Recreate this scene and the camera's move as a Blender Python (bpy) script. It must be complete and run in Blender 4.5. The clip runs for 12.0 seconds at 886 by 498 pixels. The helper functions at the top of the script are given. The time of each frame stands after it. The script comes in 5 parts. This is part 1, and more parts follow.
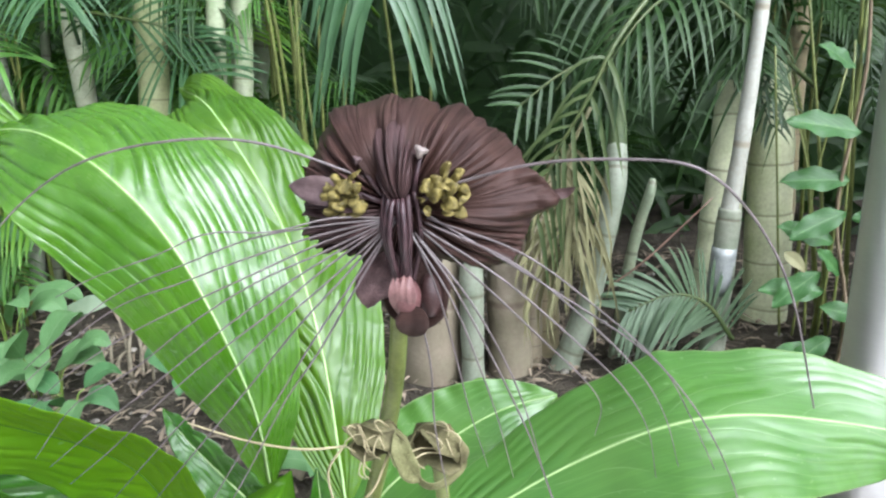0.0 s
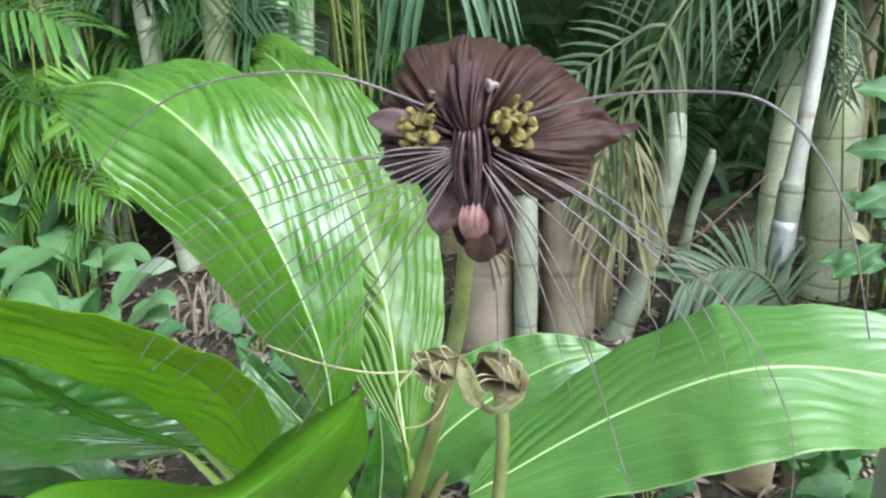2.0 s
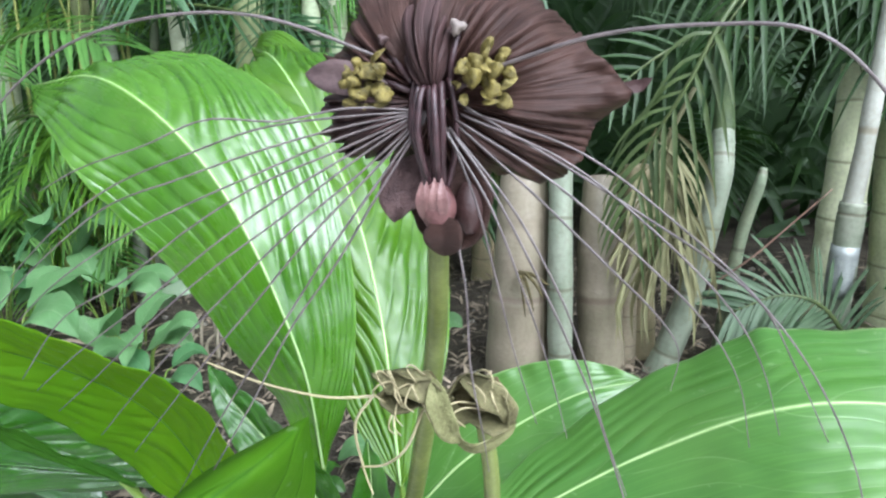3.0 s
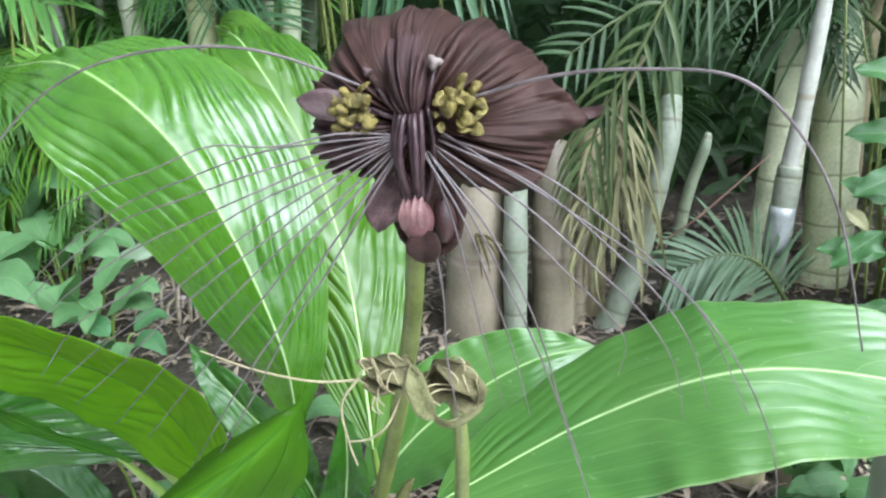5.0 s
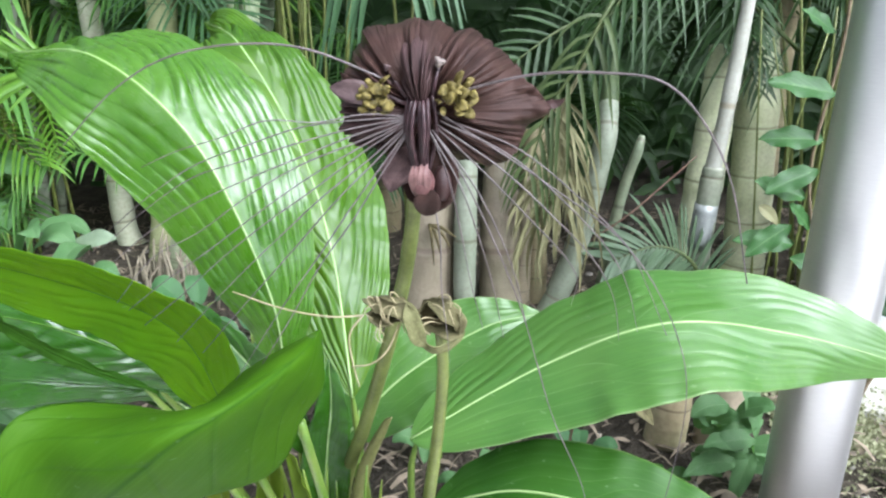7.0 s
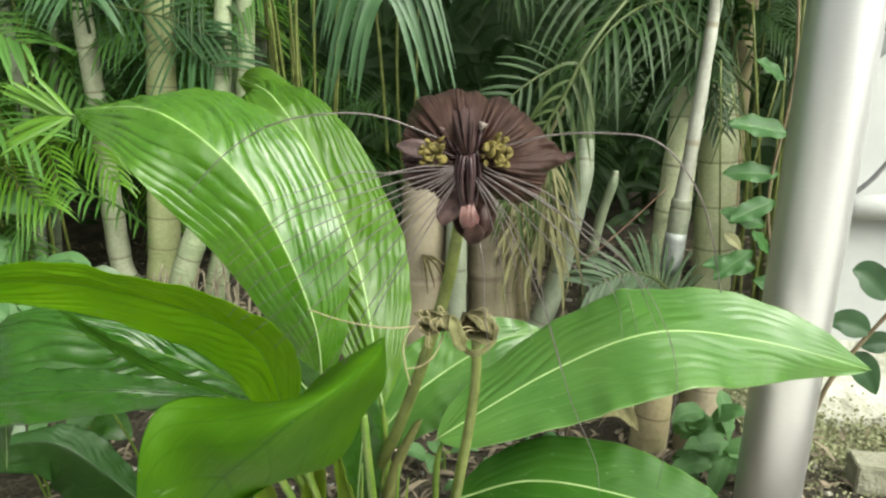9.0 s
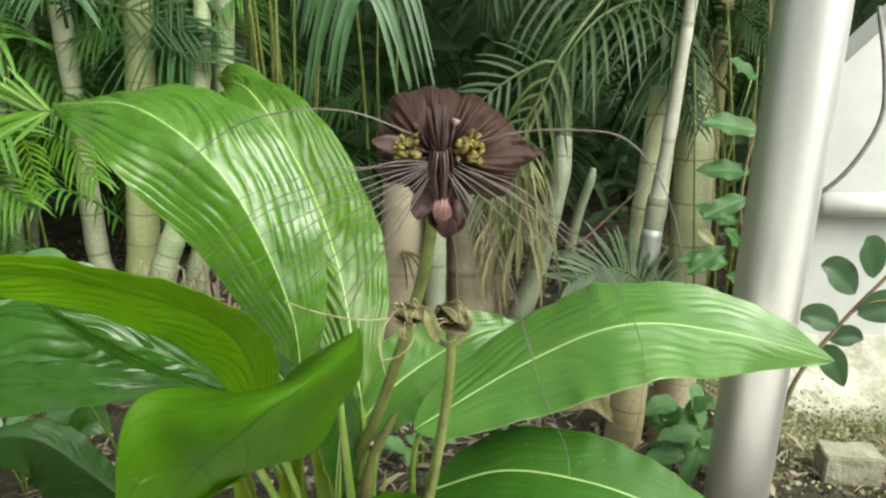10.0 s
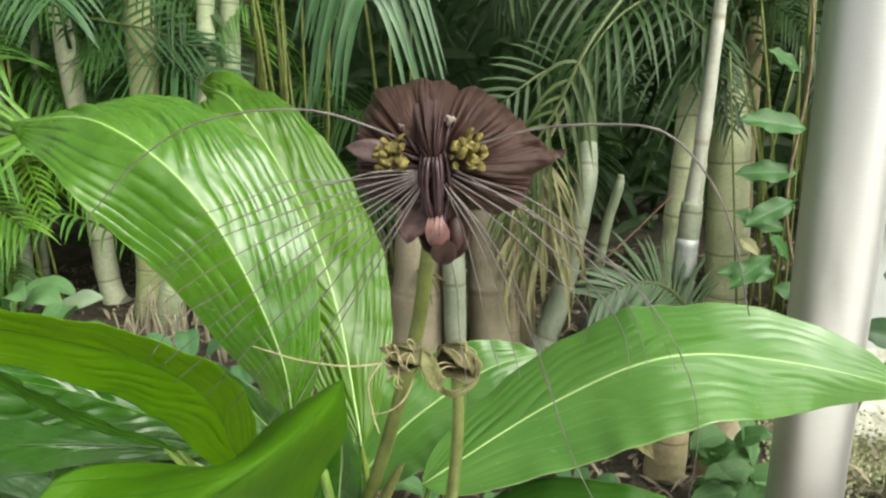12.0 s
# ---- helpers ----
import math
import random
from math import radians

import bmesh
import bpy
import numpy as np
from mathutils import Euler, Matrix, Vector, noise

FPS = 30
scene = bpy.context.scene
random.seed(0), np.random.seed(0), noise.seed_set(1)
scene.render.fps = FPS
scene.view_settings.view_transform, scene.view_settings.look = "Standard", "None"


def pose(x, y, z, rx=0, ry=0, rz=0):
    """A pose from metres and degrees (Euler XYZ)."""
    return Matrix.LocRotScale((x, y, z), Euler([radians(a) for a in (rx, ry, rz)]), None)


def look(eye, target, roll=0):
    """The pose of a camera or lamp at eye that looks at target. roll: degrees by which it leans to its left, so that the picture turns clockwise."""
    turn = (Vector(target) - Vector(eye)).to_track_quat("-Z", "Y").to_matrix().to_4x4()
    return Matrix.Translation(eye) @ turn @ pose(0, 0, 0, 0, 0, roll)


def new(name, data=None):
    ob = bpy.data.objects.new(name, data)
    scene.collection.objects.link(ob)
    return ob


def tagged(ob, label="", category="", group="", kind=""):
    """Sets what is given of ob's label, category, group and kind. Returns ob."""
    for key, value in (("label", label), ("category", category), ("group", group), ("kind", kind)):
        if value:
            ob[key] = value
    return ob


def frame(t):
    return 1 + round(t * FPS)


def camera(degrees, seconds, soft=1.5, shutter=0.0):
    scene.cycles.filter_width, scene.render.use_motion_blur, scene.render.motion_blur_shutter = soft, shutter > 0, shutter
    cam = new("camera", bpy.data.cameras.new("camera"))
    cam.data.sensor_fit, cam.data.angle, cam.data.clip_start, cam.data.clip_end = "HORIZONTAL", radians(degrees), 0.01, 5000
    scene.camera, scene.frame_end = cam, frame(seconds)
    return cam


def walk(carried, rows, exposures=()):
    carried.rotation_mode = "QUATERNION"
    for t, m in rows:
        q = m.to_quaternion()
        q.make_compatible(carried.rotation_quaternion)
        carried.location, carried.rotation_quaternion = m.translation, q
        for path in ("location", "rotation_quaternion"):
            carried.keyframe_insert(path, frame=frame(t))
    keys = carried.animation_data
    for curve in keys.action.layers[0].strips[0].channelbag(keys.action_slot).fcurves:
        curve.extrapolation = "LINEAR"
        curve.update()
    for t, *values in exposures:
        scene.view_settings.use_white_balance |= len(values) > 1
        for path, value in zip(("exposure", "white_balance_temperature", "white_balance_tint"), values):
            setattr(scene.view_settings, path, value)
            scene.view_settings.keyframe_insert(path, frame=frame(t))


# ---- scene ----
cam = camera(62.5, 12.0, soft=2.3)
PATH = [
    (0, (0.031, -0.011, 0.856), (-0.124, 1.911, 0.324), -2.7),
    (0.5, (-0.026, -0.043, 0.857), (-0.198, 1.863, 0.278), -3.1),
    (1, (-0.013, -0.049, 0.842), (-0.243, 1.835, 0.209), -3.2),
    (1.5, (0.021, -0.035, 0.84), (-0.258, 1.842, 0.207), -2.6),
    (2, (0.023, -0.046, 0.834), (-0.272, 1.846, 0.254), -2.8),
    (2.5, (0.017, -0.02, 0.798), (-0.42, 1.858, 0.267), -3.3),
    (3, (0.053, 0.051, 0.783), (-0.369, 1.942, 0.292), -3.2),
    (3.2, (0.052, 0.067, 0.785), (-0.376, 1.949, 0.268), -3.0),
    (4.8, (0.053, 0.034, 0.826), (-0.309, 1.894, 0.186), -2.6),
    (5, (0.049, 0.011, 0.826), (-0.248, 1.888, 0.201), -2.8),
    (5.5, (0.04, -0.034, 0.825), (-0.186, 1.858, 0.217), -2.2),
    (6, (0.027, -0.062, 0.824), (-0.174, 1.832, 0.214), -1.5),
    (6.5, (0.025, -0.086, 0.827), (-0.143, 1.809, 0.21), -0.5),
    (7, (0.025, -0.121, 0.835), (-0.105, 1.774, 0.209), -0.4),
    (7.2, (0.029, -0.136, 0.848), (-0.062, 1.768, 0.246), 0.2),
    (8.8, (-0.033, -0.262, 0.867), (-0.063, 1.66, 0.315), -1.0),
    (9, (-0.034, -0.265, 0.871), (-0.079, 1.66, 0.33), -0.6),
    (9.5, (-0.029, -0.282, 0.868), (-0.04, 1.642, 0.321), 0.0),
    (10, (-0.026, -0.283, 0.872), (-0.022, 1.64, 0.324), -0.2),
    (10.5, (-0.026, -0.267, 0.867), (-0.06, 1.657, 0.321), -0.6),
    (11, (-0.018, -0.219, 0.869), (-0.055, 1.714, 0.358), -0.2),
    (11.5, (-0.009, -0.182, 0.858), (-0.065, 1.75, 0.342), -1.0),
    (12, (-0.002, -0.145, 0.846), (-0.072, 1.787, 0.333), -2.4),
]
EXPOSURES = [
    (0.0, 1.79, 5750, 14.5),
    (1.0, 1.78, 5820, 15),
    (2.5, 1.77, 5580, 11.5),
    (5.0, 1.76, 5540, 11),
    (6.0, 1.78, 5530, 11),
    (7.2, 1.77, 5800, 13.5),
    (8.8, 1.46, 6700, 1.5),
    (9.5, 1.44, 6800, 1.5),
    (10.5, 1.37, 6880, 0.5),
    (12.0, 1.44, 6780, 4),
]
walk(cam, [(t, look(eye, target, roll)) for t, eye, target, roll in PATH], EXPOSURES)


# ---- sky and light ----
world = bpy.data.worlds.new("sky")
scene.world = world
world.use_nodes = True
wn = world.node_tree.nodes
sky = wn.new("ShaderNodeTexSky")
sky.sky_type = "NISHITA"
sky.sun_disc = False
sky.sun_elevation = radians(45)
sky.sun_rotation = radians(122)
sky.air_density = 0.7
sky.dust_density = 6.0
sky.ozone_density = 0.6
veil = wn.new("ShaderNodeHueSaturation")
veil.inputs["Saturation"].default_value = 0.15
world.node_tree.links.new(sky.outputs[0], veil.inputs["Color"])
world.node_tree.links.new(veil.outputs[0], wn["Background"].inputs[0])
wn["Background"].inputs[1].default_value = 0.14
sun = new("sun", bpy.data.lights.new("sun", "SUN"))
sun.data.energy = 1.05
sun.data.angle = radians(40)
sun.data.color = (1.0, 0.97, 0.92)
sun.matrix_world = look((2.1, -2.8, 5.2), (0, 0.6, 0.6))

# ---- materials ----


def shader(name, rough=0.5, spec=0.5, metal=0.0):
    m = bpy.data.materials.new(name)
    m.use_nodes = True
    b = m.node_tree.nodes["Principled BSDF"]
    b.inputs["Roughness"].default_value = rough
    b.inputs["Specular IOR Level"].default_value = spec
    b.inputs["Metallic"].default_value = metal
    return m, m.node_tree.nodes, m.node_tree.links, b


def calc(nodes, links, op, a, b=None, c=None):
    n = nodes.new("ShaderNodeMath")
    n.operation = op
    for i, v in enumerate((a, b, c)):
        if v is None:
            continue
        if isinstance(v, (int, float)):
            n.inputs[i].default_value = v
        else:
            links.new(v, n.inputs[i])
    return n.outputs[0]


def blend(nodes, links, fac, a, b):
    n = nodes.new("ShaderNodeMix")
    n.data_type = "RGBA"
    for sock, v in ((n.inputs[0], fac), (n.inputs[6], a), (n.inputs[7], b)):
        if isinstance(v, tuple):
            sock.default_value = (*v, 1)
        elif isinstance(v, (int, float)):
            sock.default_value = v
        else:
            links.new(v, sock)
    return n.outputs[2]


def speckle(nodes, links, scale, detail=4.0, lo=0.35, hi=0.65, coord="Object"):
    tc = nodes.new("ShaderNodeTexCoord")
    n = nodes.new("ShaderNodeTexNoise")
    n.inputs["Scale"].default_value = scale
    n.inputs["Detail"].default_value = detail
    links.new(tc.outputs[coord], n.inputs["Vector"])
    r = nodes.new("ShaderNodeMapRange")
    r.inputs[1].default_value, r.inputs[2].default_value = lo, hi
    links.new(n.outputs["Fac"], r.inputs[0])
    return r.outputs[0]


def bumped(nodes, links, b, height, strength=0.3, dist=0.002):
    n = nodes.new("ShaderNodeBump")
    n.inputs["Strength"].default_value = strength
    n.inputs["Distance"].default_value = dist
    links.new(height, n.inputs["Height"])
    links.new(n.outputs[0], b.inputs["Normal"])
    return n


def plain(name, a, b, scale=40.0, rough=0.6, spec=0.4, bump=0.2, dist=0.001, metal=0.0):
    """A surface that varies between two colours at two scales, with fine relief."""
    m, nd, lk, bs = shader(name, rough, spec, metal)
    s1 = speckle(nd, lk, scale)
    s2 = speckle(nd, lk, scale * 6)
    f = calc(nd, lk, "ADD", calc(nd, lk, "MULTIPLY", s1, 0.7), calc(nd, lk, "MULTIPLY", s2, 0.3))
    lk.new(blend(nd, lk, f, a, b), bs.inputs["Base Color"])
    bumped(nd, lk, bs, s2, bump, dist)
    return m


def thin_leaf(name, a, b, glow, rough=0.35, share=0.3, scale=20.0, vary=0.25, spec=0.5):
    """A leaf that lets light through: gloss on top, warm green light from behind; each object differs a little."""
    m, nd, lk, bs = shader(name, rough, spec)
    info = nd.new("ShaderNodeObjectInfo")
    geo = nd.new("ShaderNodeNewGeometry")
    f = calc(nd, lk, "ADD", calc(nd, lk, "MULTIPLY", speckle(nd, lk, scale), 0.6), calc(nd, lk, "MULTIPLY", geo.outputs["Random Per Island"], 0.5))
    col = blend(nd, lk, f, a, b)
    hsv = nd.new("ShaderNodeHueSaturation")
    lk.new(col, hsv.inputs["Color"])
    lk.new(calc(nd, lk, "ADD", 1 - vary / 2, calc(nd, lk, "MULTIPLY", info.outputs["Random"], vary)), hsv.inputs["Value"])
    lk.new(hsv.outputs[0], bs.inputs["Base Color"])
    tr = nd.new("ShaderNodeBsdfTranslucent")
    tr.inputs[0].default_value = (*glow, 1)
    mx = nd.new("ShaderNodeMixShader")
    mx.inputs[0].default_value = share
    lk.new(bs.outputs[0], mx.inputs[1])
    lk.new(tr.outputs[0], mx.inputs[2])
    lk.new(mx.outputs[0], nd["Material Output"].inputs[0])
    return m


def broad_leaf(name, deep, light, vein, glow, veins, sweep, rough=0.22, share=0.25, thread=0.16, spec=0.55, coat=0.0, relief=0.16, inked=0.4, edge=None, sweep_far=None, veins_far=None):
    """Broad leaf blade: veins run from the midrib to the margin along the unwrapped blade."""
    m, nd, lk, bs = shader(name, rough, spec)
    bs.inputs["Coat Weight"].default_value = coat
    bs.inputs["Coat Roughness"].default_value = 0.25
    uv = nd.new("ShaderNodeUVMap")
    sep = nd.new("ShaderNodeSeparateXYZ")
    lk.new(uv.outputs[0], sep.inputs[0])
    across = calc(nd, lk, "MULTIPLY", calc(nd, lk, "ABSOLUTE", calc(nd, lk, "SUBTRACT", sep.outputs[1], 0.5)), 2.0)
    slant, number, dye = sweep, veins, inked
    if sweep_far is not None:
        far = calc(nd, lk, "LESS_THAN", sep.outputs[1], 0.5)
        slant = calc(nd, lk, "ADD", sweep, calc(nd, lk, "MULTIPLY", far, sweep_far - sweep))
        number = calc(nd, lk, "ADD", veins, calc(nd, lk, "MULTIPLY", far, veins_far - veins))
        dye = calc(nd, lk, "SUBTRACT", inked, calc(nd, lk, "MULTIPLY", far, inked * 0.8))
    arc = calc(nd, lk, "MULTIPLY", across, calc(nd, lk, "SUBTRACT", -0.6, calc(nd, lk, "MULTIPLY", across, 1.0)))
    phase = calc(nd, lk, "MULTIPLY", calc(nd, lk, "ADD", sep.outputs[0], calc(nd, lk, "MULTIPLY", arc, slant)), number)
    tri = calc(nd, lk, "PINGPONG", phase, 0.5)
    r = nd.new("ShaderNodeMapRange")
    r.inputs[1].default_value, r.inputs[2].default_value, r.inputs[3].default_value, r.inputs[4].default_value = 0.0, thread, 1.0, 0.0
    lk.new(tri, r.inputs[0])
    mid = nd.new("ShaderNodeMapRange")
    mid.inputs[1].default_value, mid.inputs[2].default_value, mid.inputs[3].default_value, mid.inputs[4].default_value = 0.005, 0.028, 1.0, 0.0
    lk.new(across, mid.inputs[0])
    rim = nd.new("ShaderNodeMapRange")
    rim.inputs[1].default_value, rim.inputs[2].default_value = 0.97, 1.0
    lk.new(across, rim.inputs[0])
    patch = speckle(nd, lk, 9.0, 3.0, 0.3, 0.7)
    base = blend(nd, lk, patch, deep, light)
    fine = speckle(nd, lk, 160.0, 2.0, 0.45, 0.75)
    base = blend(nd, lk, calc(nd, lk, "MULTIPLY", fine, 0.25), base, light)
    grain_map = nd.new("ShaderNodeMapping")
    grain_map.inputs["Scale"].default_value = (5, 60, 1)
    grain = nd.new("ShaderNodeTexNoise")
    grain.inputs["Scale"].default_value = 1.0
    grain.inputs["Detail"].default_value = 3.0
    lk.new(uv.outputs[0], grain_map.inputs[0])
    lk.new(grain_map.outputs[0], grain.inputs["Vector"])
    streak = nd.new("ShaderNodeMapRange")
    streak.inputs[1].default_value, streak.inputs[2].default_value = 0.45, 0.75
    lk.new(grain.outputs["Fac"], streak.inputs[0])
    base = blend(nd, lk, calc(nd, lk, "MULTIPLY", streak.outputs[0], 0.3), base, tuple(min(1.0, 1.7 * x + 0.012) for x in light))
    lines = calc(nd, lk, "MULTIPLY", calc(nd, lk, "MULTIPLY", r.outputs[0], dye), speckle(nd, lk, 22.0, 2.0, 0.3, 0.6))
    base = blend(nd, lk, lines, base, vein)
    base = blend(nd, lk, calc(nd, lk, "MAXIMUM", mid.outputs[0], calc(nd, lk, "MULTIPLY", rim.outputs[0], 0.6)), base, edge or vein)
    tc2 = nd.new("ShaderNodeTexCoord")
    mp = nd.new("ShaderNodeMapping")
    mp.inputs["Scale"].default_value = (1.0, 1.0, 2.6)
    scar = nd.new("ShaderNodeTexNoise")
    scar.inputs["Scale"].default_value = 75.0
    scar.inputs["Detail"].default_value = 2.0
    lk.new(tc2.outputs["Object"], mp.inputs[0])
    lk.new(mp.outputs[0], scar.inputs["Vector"])
    nick = nd.new("ShaderNodeMapRange")
    nick.inputs[1].default_value, nick.inputs[2].default_value = 0.69, 0.74
    lk.new(scar.outputs["Fac"], nick.inputs[0])
    base = blend(nd, lk, calc(nd, lk, "MULTIPLY", nick.outputs[0], 0.22), base, (0.3, 0.42, 0.2))
    lk.new(base, bs.inputs["Base Color"])
    wave = nd.new("ShaderNodeTexNoise")
    wave.inputs["Scale"].default_value = 40.0
    tc = nd.new("ShaderNodeTexCoord")
    lk.new(tc.outputs["Object"], wave.inputs["Vector"])
    h = calc(nd, lk, "SUBTRACT", calc(nd, lk, "MULTIPLY", wave.outputs["Fac"], 0.22), calc(nd, lk, "MULTIPLY", r.outputs[0], 0.5))
    bumped(nd, lk, bs, h, relief, 0.002)
    spots = speckle(nd, lk, 30.0, 3.0, 0.3, 0.8)
    lk.new(calc(nd, lk, "ADD", rough, calc(nd, lk, "ADD", calc(nd, lk, "MULTIPLY", spots, 0.14), calc(nd, lk, "MULTIPLY", streak.outputs[0], -0.05))), bs.inputs["Roughness"])
    tr = nd.new("ShaderNodeBsdfTranslucent")
    lk.new(blend(nd, lk, lines, glow, vein), tr.inputs[0])
    mx = nd.new("ShaderNodeMixShader")
    mx.inputs[0].default_value = share
    lk.new(bs.outputs[0], mx.inputs[1])
    lk.new(tr.outputs[0], mx.inputs[2])
    lk.new(mx.outputs[0], nd["Material Output"].inputs[0])
    return m


def cane_skin(name, a, b, ring, spacing):
    """Cane skin: colour drifts along the length, scars ring the nodes."""
    m, nd, lk, bs = shader(name, 0.5, 0.35)
    uv = nd.new("ShaderNodeUVMap")
    sep = nd.new("ShaderNodeSeparateXYZ")
    lk.new(uv.outputs[0], sep.inputs[0])
    tri = calc(nd, lk, "PINGPONG", calc(nd, lk, "DIVIDE", sep.outputs[0], spacing), 0.5)
    r = nd.new("ShaderNodeMapRange")
    r.inputs[1].default_value, r.inputs[2].default_value, r.inputs[3].default_value, r.inputs[4].default_value = 0.01, 0.035, 1.0, 0.0
    lk.new(tri, r.inputs[0])
    grad = nd.new("ShaderNodeMapRange")
    grad.inputs[1].default_value, grad.inputs[2].default_value = 0.0, 0.5
    lk.new(tri, grad.inputs[0])
    blot = speckle(nd, lk, 14.0, 5.0, 0.35, 0.7)
    fine = speckle(nd, lk, 90.0, 4.0, 0.4, 0.7)
    base = blend(nd, lk, blot, a, b)
    base = blend(nd, lk, calc(nd, lk, "MULTIPLY", fine, 0.3), base, ring)
    base = blend(nd, lk, calc(nd, lk, "MULTIPLY", r.outputs[0], 0.75), base, ring)
    lk.new(base, bs.inputs["Base Color"])
    bumped(nd, lk, bs, calc(nd, lk, "SUBTRACT", fine, r.outputs[0]), 0.3, 0.002)
    return m


M_leaf_a = broad_leaf("leaf_ribbed", (0.025, 0.09, 0.002), (0.049, 0.131, 0.004), (0.012, 0.06, 0.005), (0.2, 0.4, 0.012), 10, 0.42, 0.23, 0.2, 0.12, 0.5, 0.12, 0.35, 0.5, (0.15, 0.29, 0.05), 0.72, 5)
M_leaf_b = broad_leaf("leaf_ribbed_rear", (0.031, 0.092, 0.003), (0.058, 0.13, 0.005), (0.016, 0.07, 0.004), (0.34, 0.46, 0.008), 10, 0.38, 0.28, 0.3, 0.11, 0.36, 0.02, 0.35, 0.45, (0.15, 0.29, 0.05))
M_leaf_r = broad_leaf("leaf_smooth", (0.038, 0.117, 0.014), (0.064, 0.155, 0.022), (0.26, 0.38, 0.15), (0.18, 0.36, 0.04), 6, 0.5, 0.33, 0.22, 0.035, 0.5, 0.2, 0.25, 0.35)
M_leaf_y = broad_leaf("leaf_young", (0.026, 0.088, 0.001), (0.048, 0.122, 0.002), (0.014, 0.06, 0.002), (0.2, 0.36, 0.001), 6, 0.34, 0.55, 0.36, 0.1, 0.12, 0.0, 0.6, 0.22)
# brighter copy of the young leaf: light from behind is put into base and glow
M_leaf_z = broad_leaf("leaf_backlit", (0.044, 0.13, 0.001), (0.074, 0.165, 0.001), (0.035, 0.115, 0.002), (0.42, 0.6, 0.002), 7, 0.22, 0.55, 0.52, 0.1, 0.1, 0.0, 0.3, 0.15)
# darker copy of the leaf green: shade low in the plant is in the colour
M_leaf_s = broad_leaf("leaf_shade_tint", (0.012, 0.05, 0.002), (0.024, 0.078, 0.005), (0.02, 0.065, 0.005), (0.07, 0.18, 0.01), 13, 0.2, 0.42, 0.2, 0.05, 0.3)
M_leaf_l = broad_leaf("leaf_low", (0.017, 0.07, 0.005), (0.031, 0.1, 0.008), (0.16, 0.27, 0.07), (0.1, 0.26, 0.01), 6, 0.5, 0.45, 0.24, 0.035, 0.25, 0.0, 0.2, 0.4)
M_leaf_h = broad_leaf("leaf_waxy", (0.012, 0.05, 0.006), (0.022, 0.07, 0.01), (0.02, 0.065, 0.01), (0.06, 0.15, 0.01), 13, 0.3, 0.3, 0.15, 0.05, 0.45, 0.25)
M_leaf_dull = broad_leaf("leaf_dull", (0.016, 0.062, 0.003), (0.03, 0.09, 0.005), (0.03, 0.09, 0.01), (0.1, 0.25, 0.01), 6, 0.3, 0.65, 0.3, 0.05, 0.08, 0.0, 0.2, 0.2)
M_rib_green = plain("young_rib", (0.045, 0.13, 0.003), (0.065, 0.15, 0.005), 40, 0.5, 0.2)
M_leaf_d = broad_leaf("leaf_deep", (0.014, 0.068, 0.002), (0.028, 0.096, 0.004), (0.01, 0.046, 0.002), (0.13, 0.3, 0.003), 9, 0.36, 0.24, 0.24, 0.14, 0.42, 0.2, 0.3, 0.6)
M_rib = plain("leaf_rib", (0.23, 0.35, 0.12), (0.31, 0.43, 0.18), 60, 0.45)
M_petiole = plain("petiole", (0.07, 0.14, 0.015), (0.14, 0.2, 0.035), 30, 0.45)
M_sheath = plain("leaf_sheath", (0.1, 0.16, 0.015), (0.2, 0.26, 0.04), 22, 0.5)
M_sheath_leaf = broad_leaf("sheath_blade", (0.06, 0.11, 0.004), (0.11, 0.16, 0.012), (0.13, 0.18, 0.02), (0.26, 0.36, 0.02), 9, 0.2, 0.5, 0.35, 0.06, 0.15)
M_furl = plain("furled_leaf", (0.05, 0.045, 0.015), (0.13, 0.14, 0.04), 30, 0.6)
M_stalk = plain("flower_stalk", (0.075, 0.092, 0.02), (0.15, 0.18, 0.045), 35, 0.45)
M_withered = plain("withered", (0.06, 0.055, 0.025), (0.15, 0.14, 0.065), 70, 0.7, 0.2, 0.4)
M_husk = plain("husk", (0.09, 0.092, 0.035), (0.18, 0.18, 0.08), 90, 0.65, 0.2, 0.5)
M_dark = plain("dark_core", (0.035, 0.028, 0.012), (0.1, 0.085, 0.035), 90, 0.8, 0.2, 0.5)
M_curl = plain("withered_curl", (0.22, 0.19, 0.1), (0.36, 0.32, 0.18), 80, 0.6)
M_bract_pale = plain("bract_pale", (0.022, 0.01, 0.009), (0.055, 0.028, 0.025), 55, 0.45, 0.35, 0.3, 0.0008)
M_flap = plain("bract_flap", (0.045, 0.028, 0.028), (0.1, 0.068, 0.064), 60, 0.5, 0.3, 0.3, 0.0008)
M_flap_dark = plain("bract_mottled", (0.025, 0.013, 0.012), (0.075, 0.045, 0.042), 130, 0.55, 0.25, 0.5, 0.001)
M_tube = plain("flower_tube", (0.014, 0.006, 0.007), (0.05, 0.025, 0.027), 120, 0.38, 0.4)
M_pink = plain("flower_pink", (0.062, 0.025, 0.024), (0.12, 0.054, 0.05), 90, 0.45)
M_pale_pink = plain("tepal_pink", (0.095, 0.045, 0.042), (0.165, 0.09, 0.08), 90, 0.4)
M_bud = plain("fruit_bud", (0.045, 0.037, 0.007), (0.22, 0.18, 0.045), 190, 0.5, 0.35, 0.5)
M_bud_pale = plain("bud_pale", (0.12, 0.1, 0.085), (0.24, 0.205, 0.18), 160, 0.5)
M_whisker = plain("whisker", (0.05, 0.04, 0.038), (0.12, 0.098, 0.095), 60, 0.35, 0.5)
